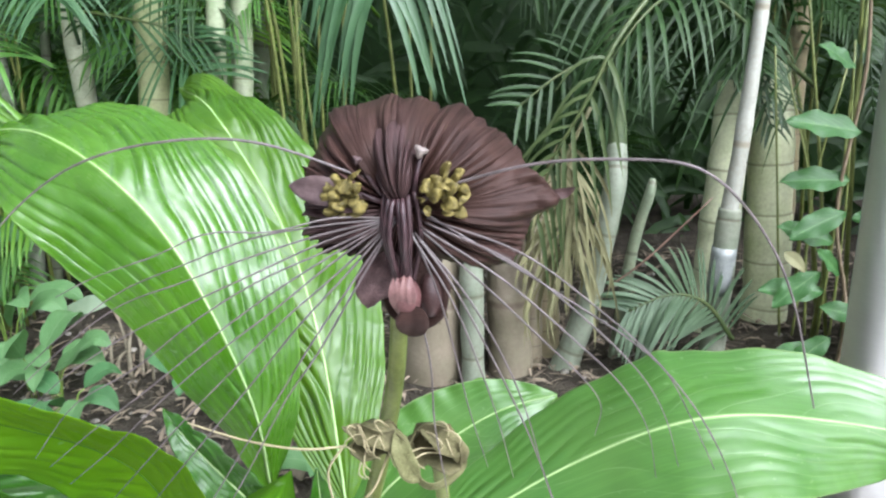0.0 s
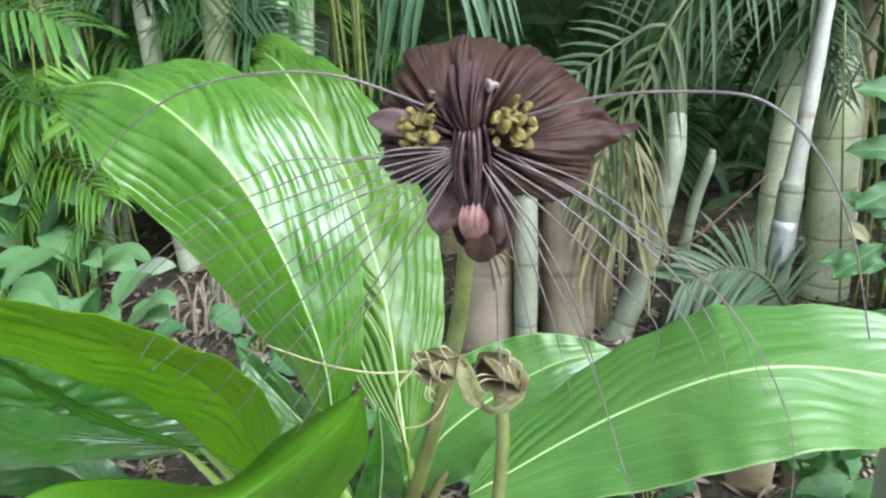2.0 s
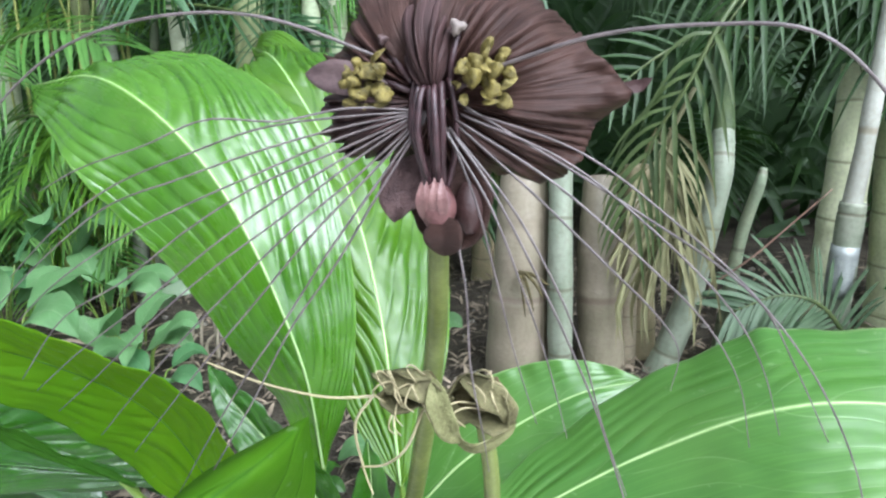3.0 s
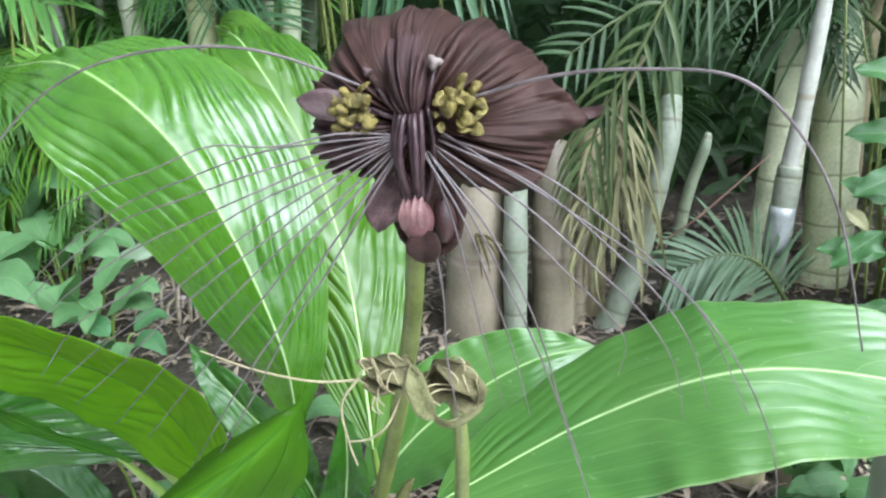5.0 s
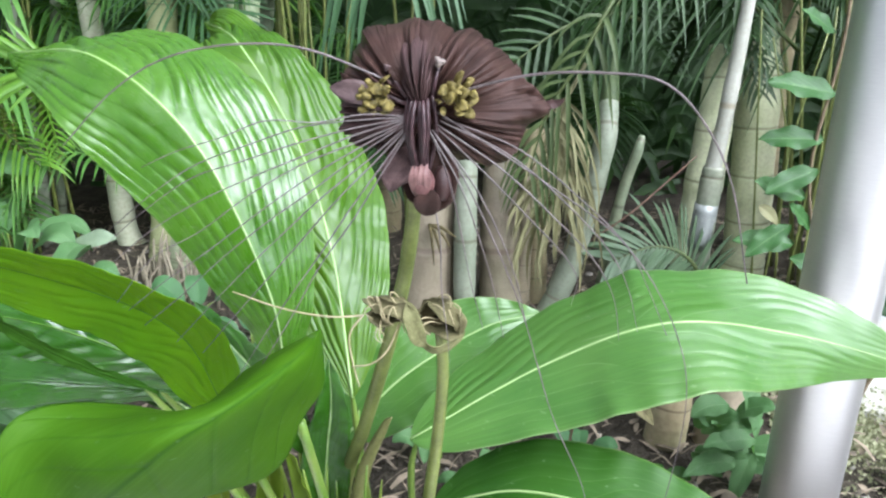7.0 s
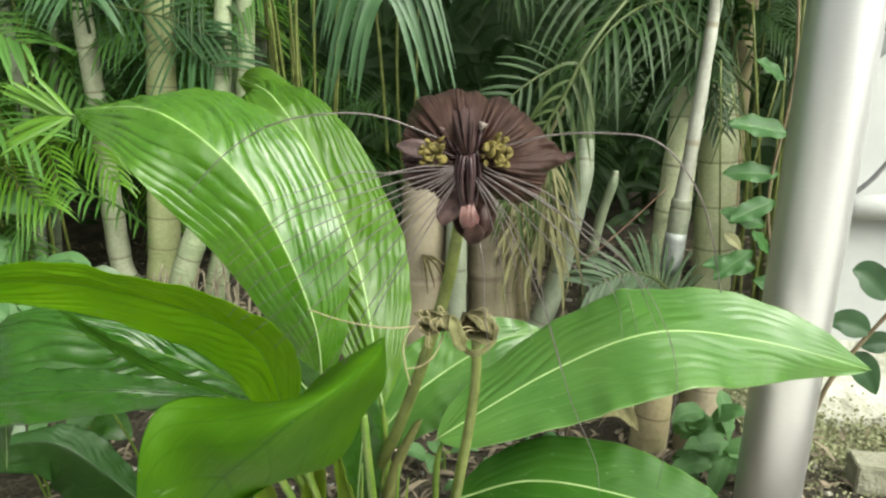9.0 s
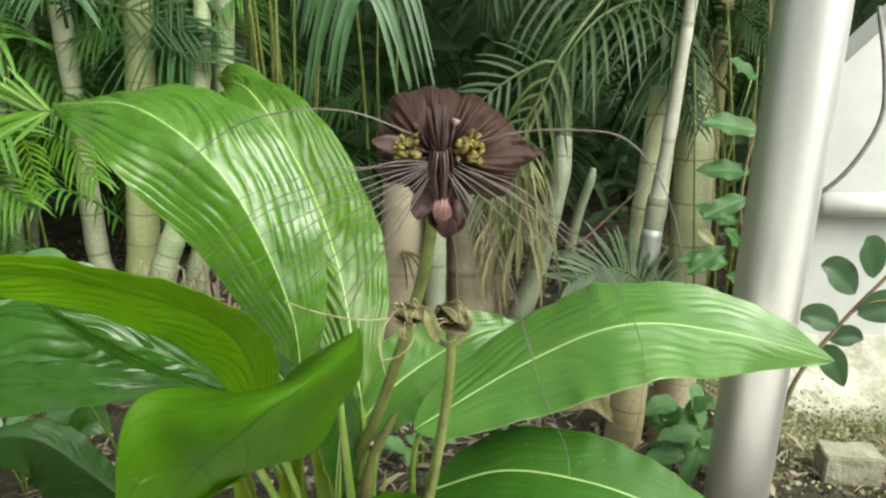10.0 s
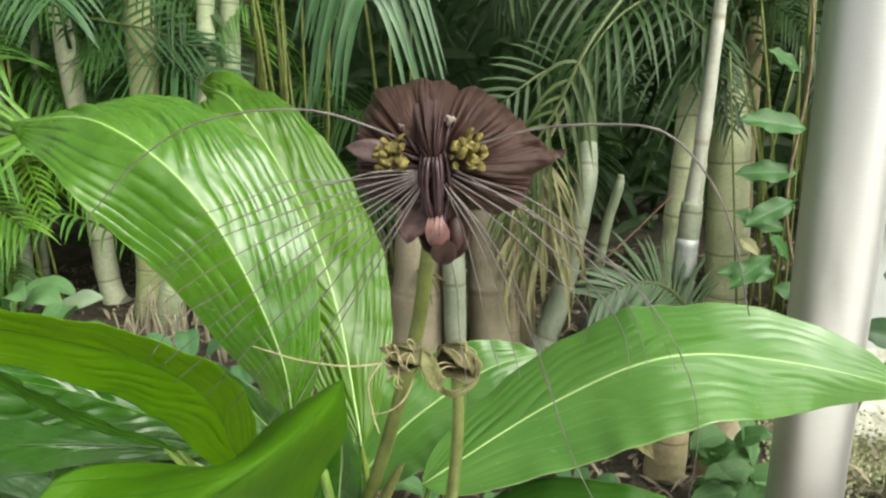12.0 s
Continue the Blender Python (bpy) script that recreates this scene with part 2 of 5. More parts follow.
M_cane_pale = cane_skin("cane_pale", (0.29, 0.33, 0.21), (0.2, 0.26, 0.135), (0.09, 0.08, 0.04), 0.13)
M_cane_bright = cane_skin("cane_bright", (0.4, 0.44, 0.3), (0.48, 0.5, 0.36), (0.16, 0.15, 0.09), 0.16)
M_cane_lime = cane_skin("cane_lime", (0.52, 0.57, 0.34), (0.61, 0.64, 0.42), (0.19, 0.19, 0.11), 0.155)
M_cane_green = cane_skin("cane_green", (0.25, 0.29, 0.13), (0.34, 0.36, 0.19), (0.11, 0.1, 0.05), 0.12)
M_cane_brown = cane_skin("cane_brown", (0.3, 0.25, 0.15), (0.22, 0.21, 0.11), (0.1, 0.075, 0.04), 0.09)
M_root = plain("dry_root", (0.1, 0.09, 0.06), (0.21, 0.185, 0.13), 30, 0.85, 0.2, 0.4)
# darker copy of the cane skin, with dim light among the palms painted in
M_cane_dim = cane_skin("cane_dim", (0.15, 0.19, 0.12), (0.22, 0.25, 0.16), (0.08, 0.08, 0.05), 0.2)
M_cane_smoky = cane_skin("cane_smoky", (0.15, 0.18, 0.125), (0.21, 0.235, 0.175), (0.09, 0.085, 0.05), 0.17)
M_cane_top_shade = plain("cane_top_shade", (0.03, 0.05, 0.018), (0.06, 0.085, 0.032), 25, 0.6, 0.25)
M_stump = cane_skin("cane_stump", (0.26, 0.225, 0.155), (0.2, 0.18, 0.115), (0.11, 0.085, 0.055), 0.08)
M_cane_tan = cane_skin("cane_tan", (0.2, 0.172, 0.122), (0.165, 0.15, 0.098), (0.11, 0.085, 0.06), 0.31)
M_cane_grey = cane_skin("cane_grey", (0.2, 0.235, 0.165), (0.29, 0.31, 0.235), (0.1, 0.09, 0.055), 0.16)
M_cane_white = cane_skin("cane_white", (0.33, 0.34, 0.285), (0.41, 0.42, 0.36), (0.22, 0.2, 0.13), 0.34)
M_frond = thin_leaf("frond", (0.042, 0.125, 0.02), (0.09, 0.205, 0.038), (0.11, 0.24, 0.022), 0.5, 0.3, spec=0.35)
M_frond_grey = thin_leaf("frond_bluish", (0.026, 0.07, 0.026), (0.05, 0.11, 0.042), (0.07, 0.15, 0.04), 0.42, 0.22, spec=0.4)
M_frond_pale = thin_leaf("frond_pale", (0.05, 0.09, 0.045), (0.095, 0.145, 0.078), (0.1, 0.17, 0.07), 0.5, 0.25, spec=0.3)
M_frond_lime = thin_leaf("frond_lime", (0.055, 0.16, 0.01), (0.11, 0.24, 0.018), (0.22, 0.38, 0.025), 0.4, 0.35)
# two darker copies of the frond green, with the shade among the palms painted in
M_frond_shade = thin_leaf("frond_shade", (0.014, 0.04, 0.009), (0.032, 0.072, 0.016), (0.045, 0.11, 0.015), 0.5, 0.25, spec=0.25)
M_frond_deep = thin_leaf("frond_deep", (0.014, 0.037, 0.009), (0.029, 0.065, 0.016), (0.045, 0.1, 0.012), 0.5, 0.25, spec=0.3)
M_frond_dry = thin_leaf("frond_dry", (0.105, 0.11, 0.045), (0.215, 0.21, 0.1), (0.2, 0.16, 0.075), 0.7, 0.2)
M_frond_olive = thin_leaf("frond_olive", (0.035, 0.06, 0.016), (0.07, 0.1, 0.032), (0.07, 0.12, 0.025), 0.5, 0.25, spec=0.3)
M_rachis = plain("rachis", (0.034, 0.06, 0.014), (0.068, 0.09, 0.024), 30, 0.5)
M_shoot = plain("green_shoot", (0.09, 0.14, 0.02), (0.21, 0.22, 0.055), 25, 0.5)
M_vine = broad_leaf("vine_leaf", (0.014, 0.055, 0.011), (0.03, 0.095, 0.02), (0.16, 0.29, 0.09), (0.08, 0.24, 0.03), 7, 0.35, 0.42, 0.25, 0.07, 0.3, 0.0, 0.4, 0.5)
M_shrub = thin_leaf("shrub_leaf", (0.016, 0.045, 0.018), (0.035, 0.075, 0.03), (0.04, 0.11, 0.03), 0.4, 0.2, spec=0.3)
M_weed = broad_leaf("weed_leaf", (0.055, 0.13, 0.042), (0.095, 0.185, 0.072), (0.17, 0.27, 0.13), (0.12, 0.28, 0.06), 7, 0.2, 0.5, 0.28, 0.06, 0.2)
M_blue_weed = broad_leaf("blue_weed_leaf", (0.03, 0.09, 0.03), (0.06, 0.14, 0.052), (0.1, 0.18, 0.075), (0.06, 0.18, 0.04), 7, 0.2, 0.5, 0.25, 0.06, 0.2)
M_pale = thin_leaf("pale_leaf", (0.16, 0.23, 0.14), (0.24, 0.31, 0.2), (0.2, 0.32, 0.15), 0.4, 0.2)
M_twig = plain("twig", (0.08, 0.06, 0.03), (0.17, 0.13, 0.08), 40, 0.8)
M_twig_red = plain("twig_red", (0.11, 0.065, 0.045), (0.18, 0.11, 0.075), 40, 0.7)
M_soil = plain("soil", (0.028, 0.024, 0.017), (0.075, 0.065, 0.046), 12, 0.95, 0.15, 0.8, 0.02)
M_litter = thin_leaf("litter", (0.05, 0.04, 0.026), (0.27, 0.22, 0.15), (0.1, 0.07, 0.03), 0.8, 0.1, 30)
M_stone = plain("pebble", (0.18, 0.17, 0.14), (0.36, 0.34, 0.29), 25, 0.85, 0.2, 0.5, 0.01)
M_paint = plain("white_paint", (0.36, 0.375, 0.365), (0.45, 0.46, 0.445), 3, 0.75, 0.2, 0.25, 0.002)
M_reflector = plain("reflector_paint", (0.52, 0.53, 0.51), (0.6, 0.61, 0.59), 3, 0.75, 0.2, 0.25, 0.002)
M_stained = plain("stained_plaster", (0.2, 0.2, 0.15), (0.44, 0.44, 0.39), 9, 0.85, 0.2, 0.5, 0.004)
M_slab = plain("paving", (0.48, 0.46, 0.42), (0.6, 0.58, 0.54), 5, 0.85, 0.3, 0.4, 0.003)
M_concrete = plain("concrete", (0.17, 0.17, 0.12), (0.28, 0.275, 0.21), 22, 0.9, 0.2, 0.5, 0.003)
M_moss = thin_leaf("moss", (0.17, 0.19, 0.09), (0.31, 0.32, 0.19), (0.18, 0.2, 0.09), 0.9, 0.15, 30)
M_pvc = plain("pipe", (0.55, 0.56, 0.54), (0.66, 0.66, 0.64), 10, 0.4, 0.5, 0.1)
M_cable = plain("cable", (0.1, 0.1, 0.1), (0.18, 0.18, 0.18), 40, 0.5)
M_wrap = plain("metal_sleeve", (0.24, 0.27, 0.25), (0.42, 0.44, 0.42), 30, 0.5, 0.5, 0.3, 0.002, 0.35)
# near-black green: the deep shade behind the palms, put into the colour
M_backdrop_shade = thin_leaf("backdrop_shade", (0.01, 0.024, 0.008), (0.022, 0.045, 0.014), (0.03, 0.07, 0.015), 0.6, 0.2, spec=0.2)


def brushed_steel():
    m, nd, lk, b = shader("brushed_steel", 0.3, 0.5, 1.0)
    tc = nd.new("ShaderNodeTexCoord")
    mp = nd.new("ShaderNodeMapping")
    mp.inputs["Scale"].default_value = (60, 60, 900)
    n = nd.new("ShaderNodeTexNoise")
    n.inputs["Scale"].default_value = 1.0
    lk.new(tc.outputs["Object"], mp.inputs[0])
    lk.new(mp.outputs[0], n.inputs["Vector"])
    lk.new(blend(nd, lk, n.outputs["Fac"], (0.58, 0.585, 0.58), (0.7, 0.705, 0.7)), b.inputs["Base Color"])
    lk.new(calc(nd, lk, "ADD", 0.36, calc(nd, lk, "MULTIPLY", n.outputs["Fac"], 0.16)), b.inputs["Roughness"])
    bumped(nd, lk, b, n.outputs["Fac"], 0.08, 0.0005)
    return m



def bract_skin(name, a, b, streak):
    """Maroon bract: fine streaks run out along the pleats."""
    m, nd, lk, bs = shader(name, 0.58, 0.18)
    uv = nd.new("ShaderNodeUVMap")
    mp = nd.new("ShaderNodeMapping")
    mp.inputs["Scale"].default_value = (90, 2.2, 1)
    n = nd.new("ShaderNodeTexNoise")
    n.inputs["Scale"].default_value = 1.0
    n.inputs["Detail"].default_value = 4.0
    lk.new(uv.outputs[0], mp.inputs[0])
    lk.new(mp.outputs[0], n.inputs["Vector"])
    r = nd.new("ShaderNodeMapRange")
    r.inputs[1].default_value, r.inputs[2].default_value = 0.42, 0.72
    lk.new(n.outputs["Fac"], r.inputs[0])
    base = blend(nd, lk, speckle(nd, lk, 40), a, b)
    lk.new(blend(nd, lk, calc(nd, lk, "MULTIPLY", r.outputs[0], 0.55), base, streak), bs.inputs["Base Color"])
    bumped(nd, lk, bs, n.outputs["Fac"], 0.8, 0.002)
    return m


M_bract = bract_skin("bract", (0.0155, 0.0066, 0.0042), (0.034, 0.0165, 0.0115), (0.066, 0.0355, 0.029))
M_bract_in = bract_skin("bract_inner", (0.02, 0.0105, 0.0092), (0.042, 0.0235, 0.0215), (0.082, 0.047, 0.046))
M_steel = brushed_steel()

# ---- mesh helpers ----


def obj(name, verts, faces, mat, parent=None, label="", uvs=None, smooth=True):
    me = bpy.data.meshes.new(name)
    me.from_pydata([tuple(map(float, v)) for v in verts], [], faces)
    me.materials.append(mat)
    if smooth:
        me.polygons.foreach_set("use_smooth", [True] * len(me.polygons))
    if uvs is not None:
        lay = me.uv_layers.new(name="UVMap")
        idx = np.empty(len(me.loops), dtype=np.int32)
        me.loops.foreach_get("vertex_index", idx)
        lay.data.foreach_set("uv", np.asarray(uvs, dtype=np.float32)[idx].ravel())
    me.update()
    ob = new(name, me)
    if parent is not None:
        ob.parent = parent
    if label:
        ob["label"] = label
    return ob


def part(name, bm, mat, parent, label=""):
    me = bpy.data.meshes.new(name)
    bm.to_mesh(me)
    bm.free()
    me.materials.append(mat)
    ob = new(name, me)
    ob.parent = parent
    if label:
        ob["label"] = label
    return ob


def empty(name, at=(0, 0, 0), **tags):
    e = new(name)
    e.location = at
    return tagged(e, **tags)


class Heap:
    """Vertices and faces gathered into one mesh."""

    def __init__(self):
        self.v, self.f, self.uv = [], [], []

    def add(self, verts, faces, uvs=None):
        k = len(self.v)
        self.v.extend(verts)
        self.f.extend([tuple(i + k for i in f) for f in faces])
        self.uv.extend(uvs if uvs is not None else [(0.0, 0.0)] * len(verts))

    def make(self, name, mat, parent=None, label="", smooth=True):
        return obj(name, self.v, self.f, mat, parent, label, self.uv, smooth)


def spline(points, s):
    """Smooth curve through the points; s from 0 to 1."""
    p = np.asarray(points, float)
    n = len(p) - 1
    q = np.vstack([2 * p[0] - p[1], p, 2 * p[-1] - p[-2]])
    x = np.clip(np.asarray(s, float), 0, 1) * n
    i = np.minimum(x.astype(int), n - 1)
    f = (x - i)[:, None]
    a, b, c, d = q[i], q[i + 1], q[i + 2], q[i + 3]
    return 0.5 * (2 * b + (c - a) * f + (2 * a - 5 * b + 4 * c - d) * f**2 + (3 * b - a - 3 * c + d) * f**3)


def unit(v):
    return v / np.maximum(np.linalg.norm(v, axis=-1, keepdims=True), 1e-9)


def grid_faces(n, m, wrap=False):
    out = []
    for i in range(n - 1):
        for j in range(m if wrap else m - 1):
            k = (j + 1) % m
            out.append((i * m + j, i * m + k, (i + 1) * m + k, (i + 1) * m + j))
    return out


def tube_data(points, radii, n=16, seg=8):
    """A tube along a curve, with closed ends. Its first texture axis is the length in metres."""
    s = np.linspace(0, 1, n)
    c = spline(points, s)
    r = np.interp(s, np.linspace(0, 1, len(radii)), radii)
    t = unit(np.gradient(c, axis=0))
    ref = np.array([0.31, -0.9, 0.2]) if abs(t[:, 2]).mean() > 0.7 else np.array([0.1, 0.15, 1.0])
    a = unit(np.cross(t, ref))
    b = np.cross(t, a)
    run = np.r_[0, np.cumsum(np.linalg.norm(np.diff(c, axis=0), axis=1))]
    v, uv = [], []
    for i in range(n):
        for j in range(seg):
            w = 2 * math.pi * j / seg
            v.append(c[i] + r[i] * (math.cos(w) * a[i] + math.sin(w) * b[i]))
            uv.append((run[i], j / seg))
    f = grid_faces(n, seg, True)
    f.append(tuple(reversed(range(seg))))
    f.append(tuple((n - 1) * seg + j for j in range(seg)))
    return v, f, uv


def tube(name, points, radii, mat, parent=None, label="", n=16, seg=8):
    v, f, uv = tube_data(points, radii, n, seg)
    return obj(name, v, f, mat, parent, label, uv)


def ribbon_data(points, width, normal, fold=0.35, n=7, tip=1.0):
    """A narrow leaflet along a curve, folded along its middle."""
    s = np.linspace(0, 1, n)
    c = spline(points, s)
    t = unit(np.gradient(c, axis=0))
    side = unit(np.cross(t, np.asarray(normal, float)))
    up = np.cross(side, t)
    w = (width * np.sin(np.pi * np.clip(0.12 + 0.88 * s**0.75, 0, 1)) ** 0.7 * tip)[:, None]
    w[-1] = 0.0003
    v = np.stack([c - side * w + up * w * fold, c, c + side * w + up * w * fold], 1).reshape(-1, 3)
    return list(v), grid_faces(n, 3)


def blade_data(points, width, normal, fold=0.15, n=10, peak=0.8, m=3):
    """A small broad leaf: spine, oval outline, slight fold."""
    s = np.linspace(0, 1, n)
    c = spline(points, s)
    t = unit(np.gradient(c, axis=0))
    side = unit(np.cross(t, np.asarray(normal, float)))
    up = np.cross(side, t)
    w = (np.sin(np.pi * s**peak) ** 0.8 * width)[:, None]
    rows, uv = [], []
    for k in np.linspace(-1, 1, 2 * m - 1):
        rows.append(c + side * w * k + up * w * (fold * abs(k) - 0.12 * k * k))
        uv.append([(x, 0.5 + k / 2) for x in s])
    v = np.stack(rows, 1).reshape(-1, 3)
    u = [uv[k][i] for i in range(n) for k in range(2 * m - 1)]
    return list(v), grid_faces(n, 2 * m - 1), u


# ---- ground, wall and far planting ----

WALL_Y = 1.65


def lumps(x, y):
    z = 0.05 * noise.noise(Vector((x * 0.9, y * 0.9, 0.3))) + 0.02 * noise.noise(Vector((x * 4.1, y * 4.1, 1.7)))
    z += 0.008 * noise.noise(Vector((x * 17, y * 17, 4.7)))
    fade = max(0.0, 1 - (abs(x) + abs(y - 1)) / 12)
    dip = min(1.0, max(0.0, (x - 0.68) / 0.25)) * min(1.0, max(0.0, (y - 1.05) / 0.3)) * max(0.0, min(1.0, (5 - x) / 1.0))
    return -0.03 + z * fade - 0.11 * dip * (1.0 if y < WALL_Y + 0.3 else 0.0)


def build_ground():
    near = np.linspace(-4, 4, 140)
    far = np.array([-300.0, -120, -50, -20, -9, -6])
    xs = np.r_[far, near, -far[::-1]]
    ys = np.r_[far, near + 1.0, -far[::-1]]
    v = [(x, y, lumps(x, y)) for x in xs for y in ys]
    g = obj("ground", v, grid_faces(len(xs), len(ys)), M_soil)
    for p in g.data.polygons:
        p.use_smooth = True
    tagged(g, "dark damp garden soil strewn with dry litter", "ground", kind="structure")


build_ground()

rng = random.Random(7)


# slabs below the view, added pale to throw light on post and leaf undersides
def paving():
    base = empty("pavement", (0, -2.45, 0), label="pale concrete paving slabs, added unseen to reflect light onto the bed", category="pavement", kind="structure")
    me = None
    for i in range(12):
        for j in range(6):
            x, y = -3.3 + 0.6 * i, 2.75 - 0.6 * j
            if me is None:
                slab = part("slab", box_bm((-0.295, -0.295, -0.06), (0.295, 0.295, 0.02), 0.006), M_slab, base)
                me = slab.data
            else:
                slab = new("slab", me)
                slab.parent = base
            slab.location = (x, y, rng.uniform(-0.003, 0.003))




def scatter_litter():
    h = Heap()
    for _ in range(6500):
        x, y = rng.uniform(-2.2, 1.5), rng.uniform(0.5, 3.0)
        z = lumps(x, y) + rng.uniform(0.002, 0.02)
        w = rng.uniform(0, 6.28)
        ln = rng.uniform(0.015, 0.085)
        d = np.array([math.cos(w), math.sin(w), rng.uniform(-0.15, 0.25)]) * ln
        p = np.array([x, y, z])
        v, f = ribbon_data([p, p + d * 0.5 + (0, 0, ln * rng.uniform(0, 0.2)), p + d], rng.uniform(0.001, 0.007), (rng.uniform(-0.5, 0.5), rng.uniform(-0.5, 0.5), 1), 0.2, 4)
        h.add(v, f)
    tagged(h.make("leaf_litter", M_litter), "dry brown fallen leaves and straw on the soil", "leaf litter", kind="stuff")
    h = Heap()
    for _ in range(500):
        x, y = rng.uniform(-2.0, 1.5), rng.uniform(0.6, 2.8)
        r = rng.uniform(0.004, 0.016)
        v = []
        for i, th in enumerate((0.5, 1.3, 2.1)):
            for j in range(6):
                w = j * math.pi / 3 + i * 0.4
                q = r * rng.uniform(0.75, 1.2)
                v.append((x + q * math.sin(th) * math.cos(w), y + q * math.sin(th) * math.sin(w), lumps(x, y) + q * 0.6 * math.cos(th) + 0.002))
        f = grid_faces(3, 6, True) + [tuple(range(6))]
        h.add(v, f)
    tagged(h.make("gravel", M_stone), "small grey stones lying in the soil", "gravel", kind="stuff")


scatter_litter()


def box_bm(lo, hi, bevel=0.01, cuts=0, rough=0.0):
    bm = bmesh.new()
    bmesh.ops.create_cube(bm, size=1.0)
    for v in bm.verts:
        v.co = [lo[i] + (v.co[i] + 0.5) * (hi[i] - lo[i]) for i in range(3)]
    bmesh.ops.bevel(bm, geom=list(bm.edges), offset=bevel, segments=2, affect="EDGES")
    if cuts:
        bmesh.ops.subdivide_edges(bm, edges=list(bm.edges), cuts=cuts, use_grid_fill=True)
        for v in bm.verts:
            v.co += Vector(noise.noise_vector(v.co * 23)) * rough
    return bm


def structure(name, bm, mat, label, category):
    me = bpy.data.meshes.new(name)
    bm.to_mesh(me)
    bm.free()
    me.materials.append(mat)
    return tagged(new(name, me), label, category, kind="structure")


paving()
# unseen wall behind the camera, added to brighten the post and fill the front
structure("wall_reflector", box_bm((-4.0, -5.3, -0.2), (4.5, -5.1, 3.0), 0.01), M_reflector, "plain white wall behind the camera, added unseen to reflect light", "wall")

bm = bmesh.new()
outline = [(0.97, -0.3), (4.2, -0.3), (4.2, 1.9), (1.35, 1.15), (1.02, 0.82), (0.97, 0.78)]
front = [bm.verts.new((x, WALL_Y, z)) for x, z in outline]
back = [bm.verts.new((x, WALL_Y + 0.12, z)) for x, z in outline]
bm.faces.new(front)
bm.faces.new(list(reversed(back)))
for i in range(len(outline)):
    j = (i + 1) % len(outline)
    bm.faces.new((front[j], front[i], back[i], back[j]))
bmesh.ops.recalc_face_normals(bm, faces=bm.faces)
structure("wall_east", bm, M_paint, "white painted garden wall with a sloping top", "wall")

bm = bmesh.new()
prof = [(WALL_Y - 0.002, 0.06), (WALL_Y - 0.03, 0.02), (WALL_Y - 0.07, -0.03), (WALL_Y - 0.15, -0.1), (WALL_Y - 0.2, -0.22)]
cols = [[bm.verts.new((x, y + 0.012 * noise.noise(Vector((x * 5, z * 9, 2))), z + 0.012 * noise.noise(Vector((x * 6, y * 7, 8))))) for y, z in prof] for x in np.linspace(0.84, 4.2, 64)]
for a, b in zip(cols, cols[1:]):
    for k in range(len(prof) - 1):
        bm.faces.new((a[k], a[k + 1], b[k + 1], b[k]))
structure("wall_plinth", bm, M_stained, "stained white plaster foot of the garden wall", "plinth")

pipe = tube("wall_pipe", [(0.98, WALL_Y - 0.035, 0.45), (2.0, WALL_Y - 0.035, 0.445), (4.0, WALL_Y - 0.035, 0.44)], [0.033, 0.033], M_pvc, n=8, seg=20)
tagged(pipe, "pale grey pipe running along the white wall", "pipe")
cab = tube("cable", [(1.05, 1.6, 0.95), (1.06, 1.55, 0.8), (1.05, 1.52, 0.68), (0.99, 1.52, 0.56), (0.92, 1.54, 0.48)], [0.006, 0.006], M_cable, n=24, seg=8)
tagged(cab, "thin grey cable hanging in front of the white wall", "cable")


def mossy_foot():
    h = Heap()
    for _ in range(30000):
        x = rng.uniform(0.62, 2.0)
        y = WALL_Y - 0.1 - abs(rng.gauss(0, 0.22))
        z = lumps(x, y) + abs(rng.gauss(0, 0.03)) * max(0.25, 1 - (WALL_Y - 0.12 - y) * 4)
        r = rng.uniform(0.003, 0.01)
        p = np.array([x, y, z])
        d = np.array([rng.uniform(-1, 1), rng.uniform(-1, 0.4), rng.uniform(0.2, 1)])
        d = d / np.linalg.norm(d) * r
        v, f = ribbon_data([p, p + d * 0.6, p + d * 1.2], r * 0.4, (rng.uniform(-1, 1), -1, 0.4), 0.3, 4)
        h.add(v, f)
    tagged(h.make("moss", M_moss), "yellow-green moss along the foot of the white wall", "moss", kind="stuff")


mossy_foot()
blk = empty("concrete_block", (0.832, 1.08, 0), label="weathered concrete kerb block beside the steel post", category="concrete block")
blk_mesh = part("block", box_bm((-0.055, -0.035, -0.12), (0.06, 0.035, 0.04), 0.003, 6, 0.004), M_concrete, blk)
blk_mesh.rotation_euler = (0, 0, radians(-8))


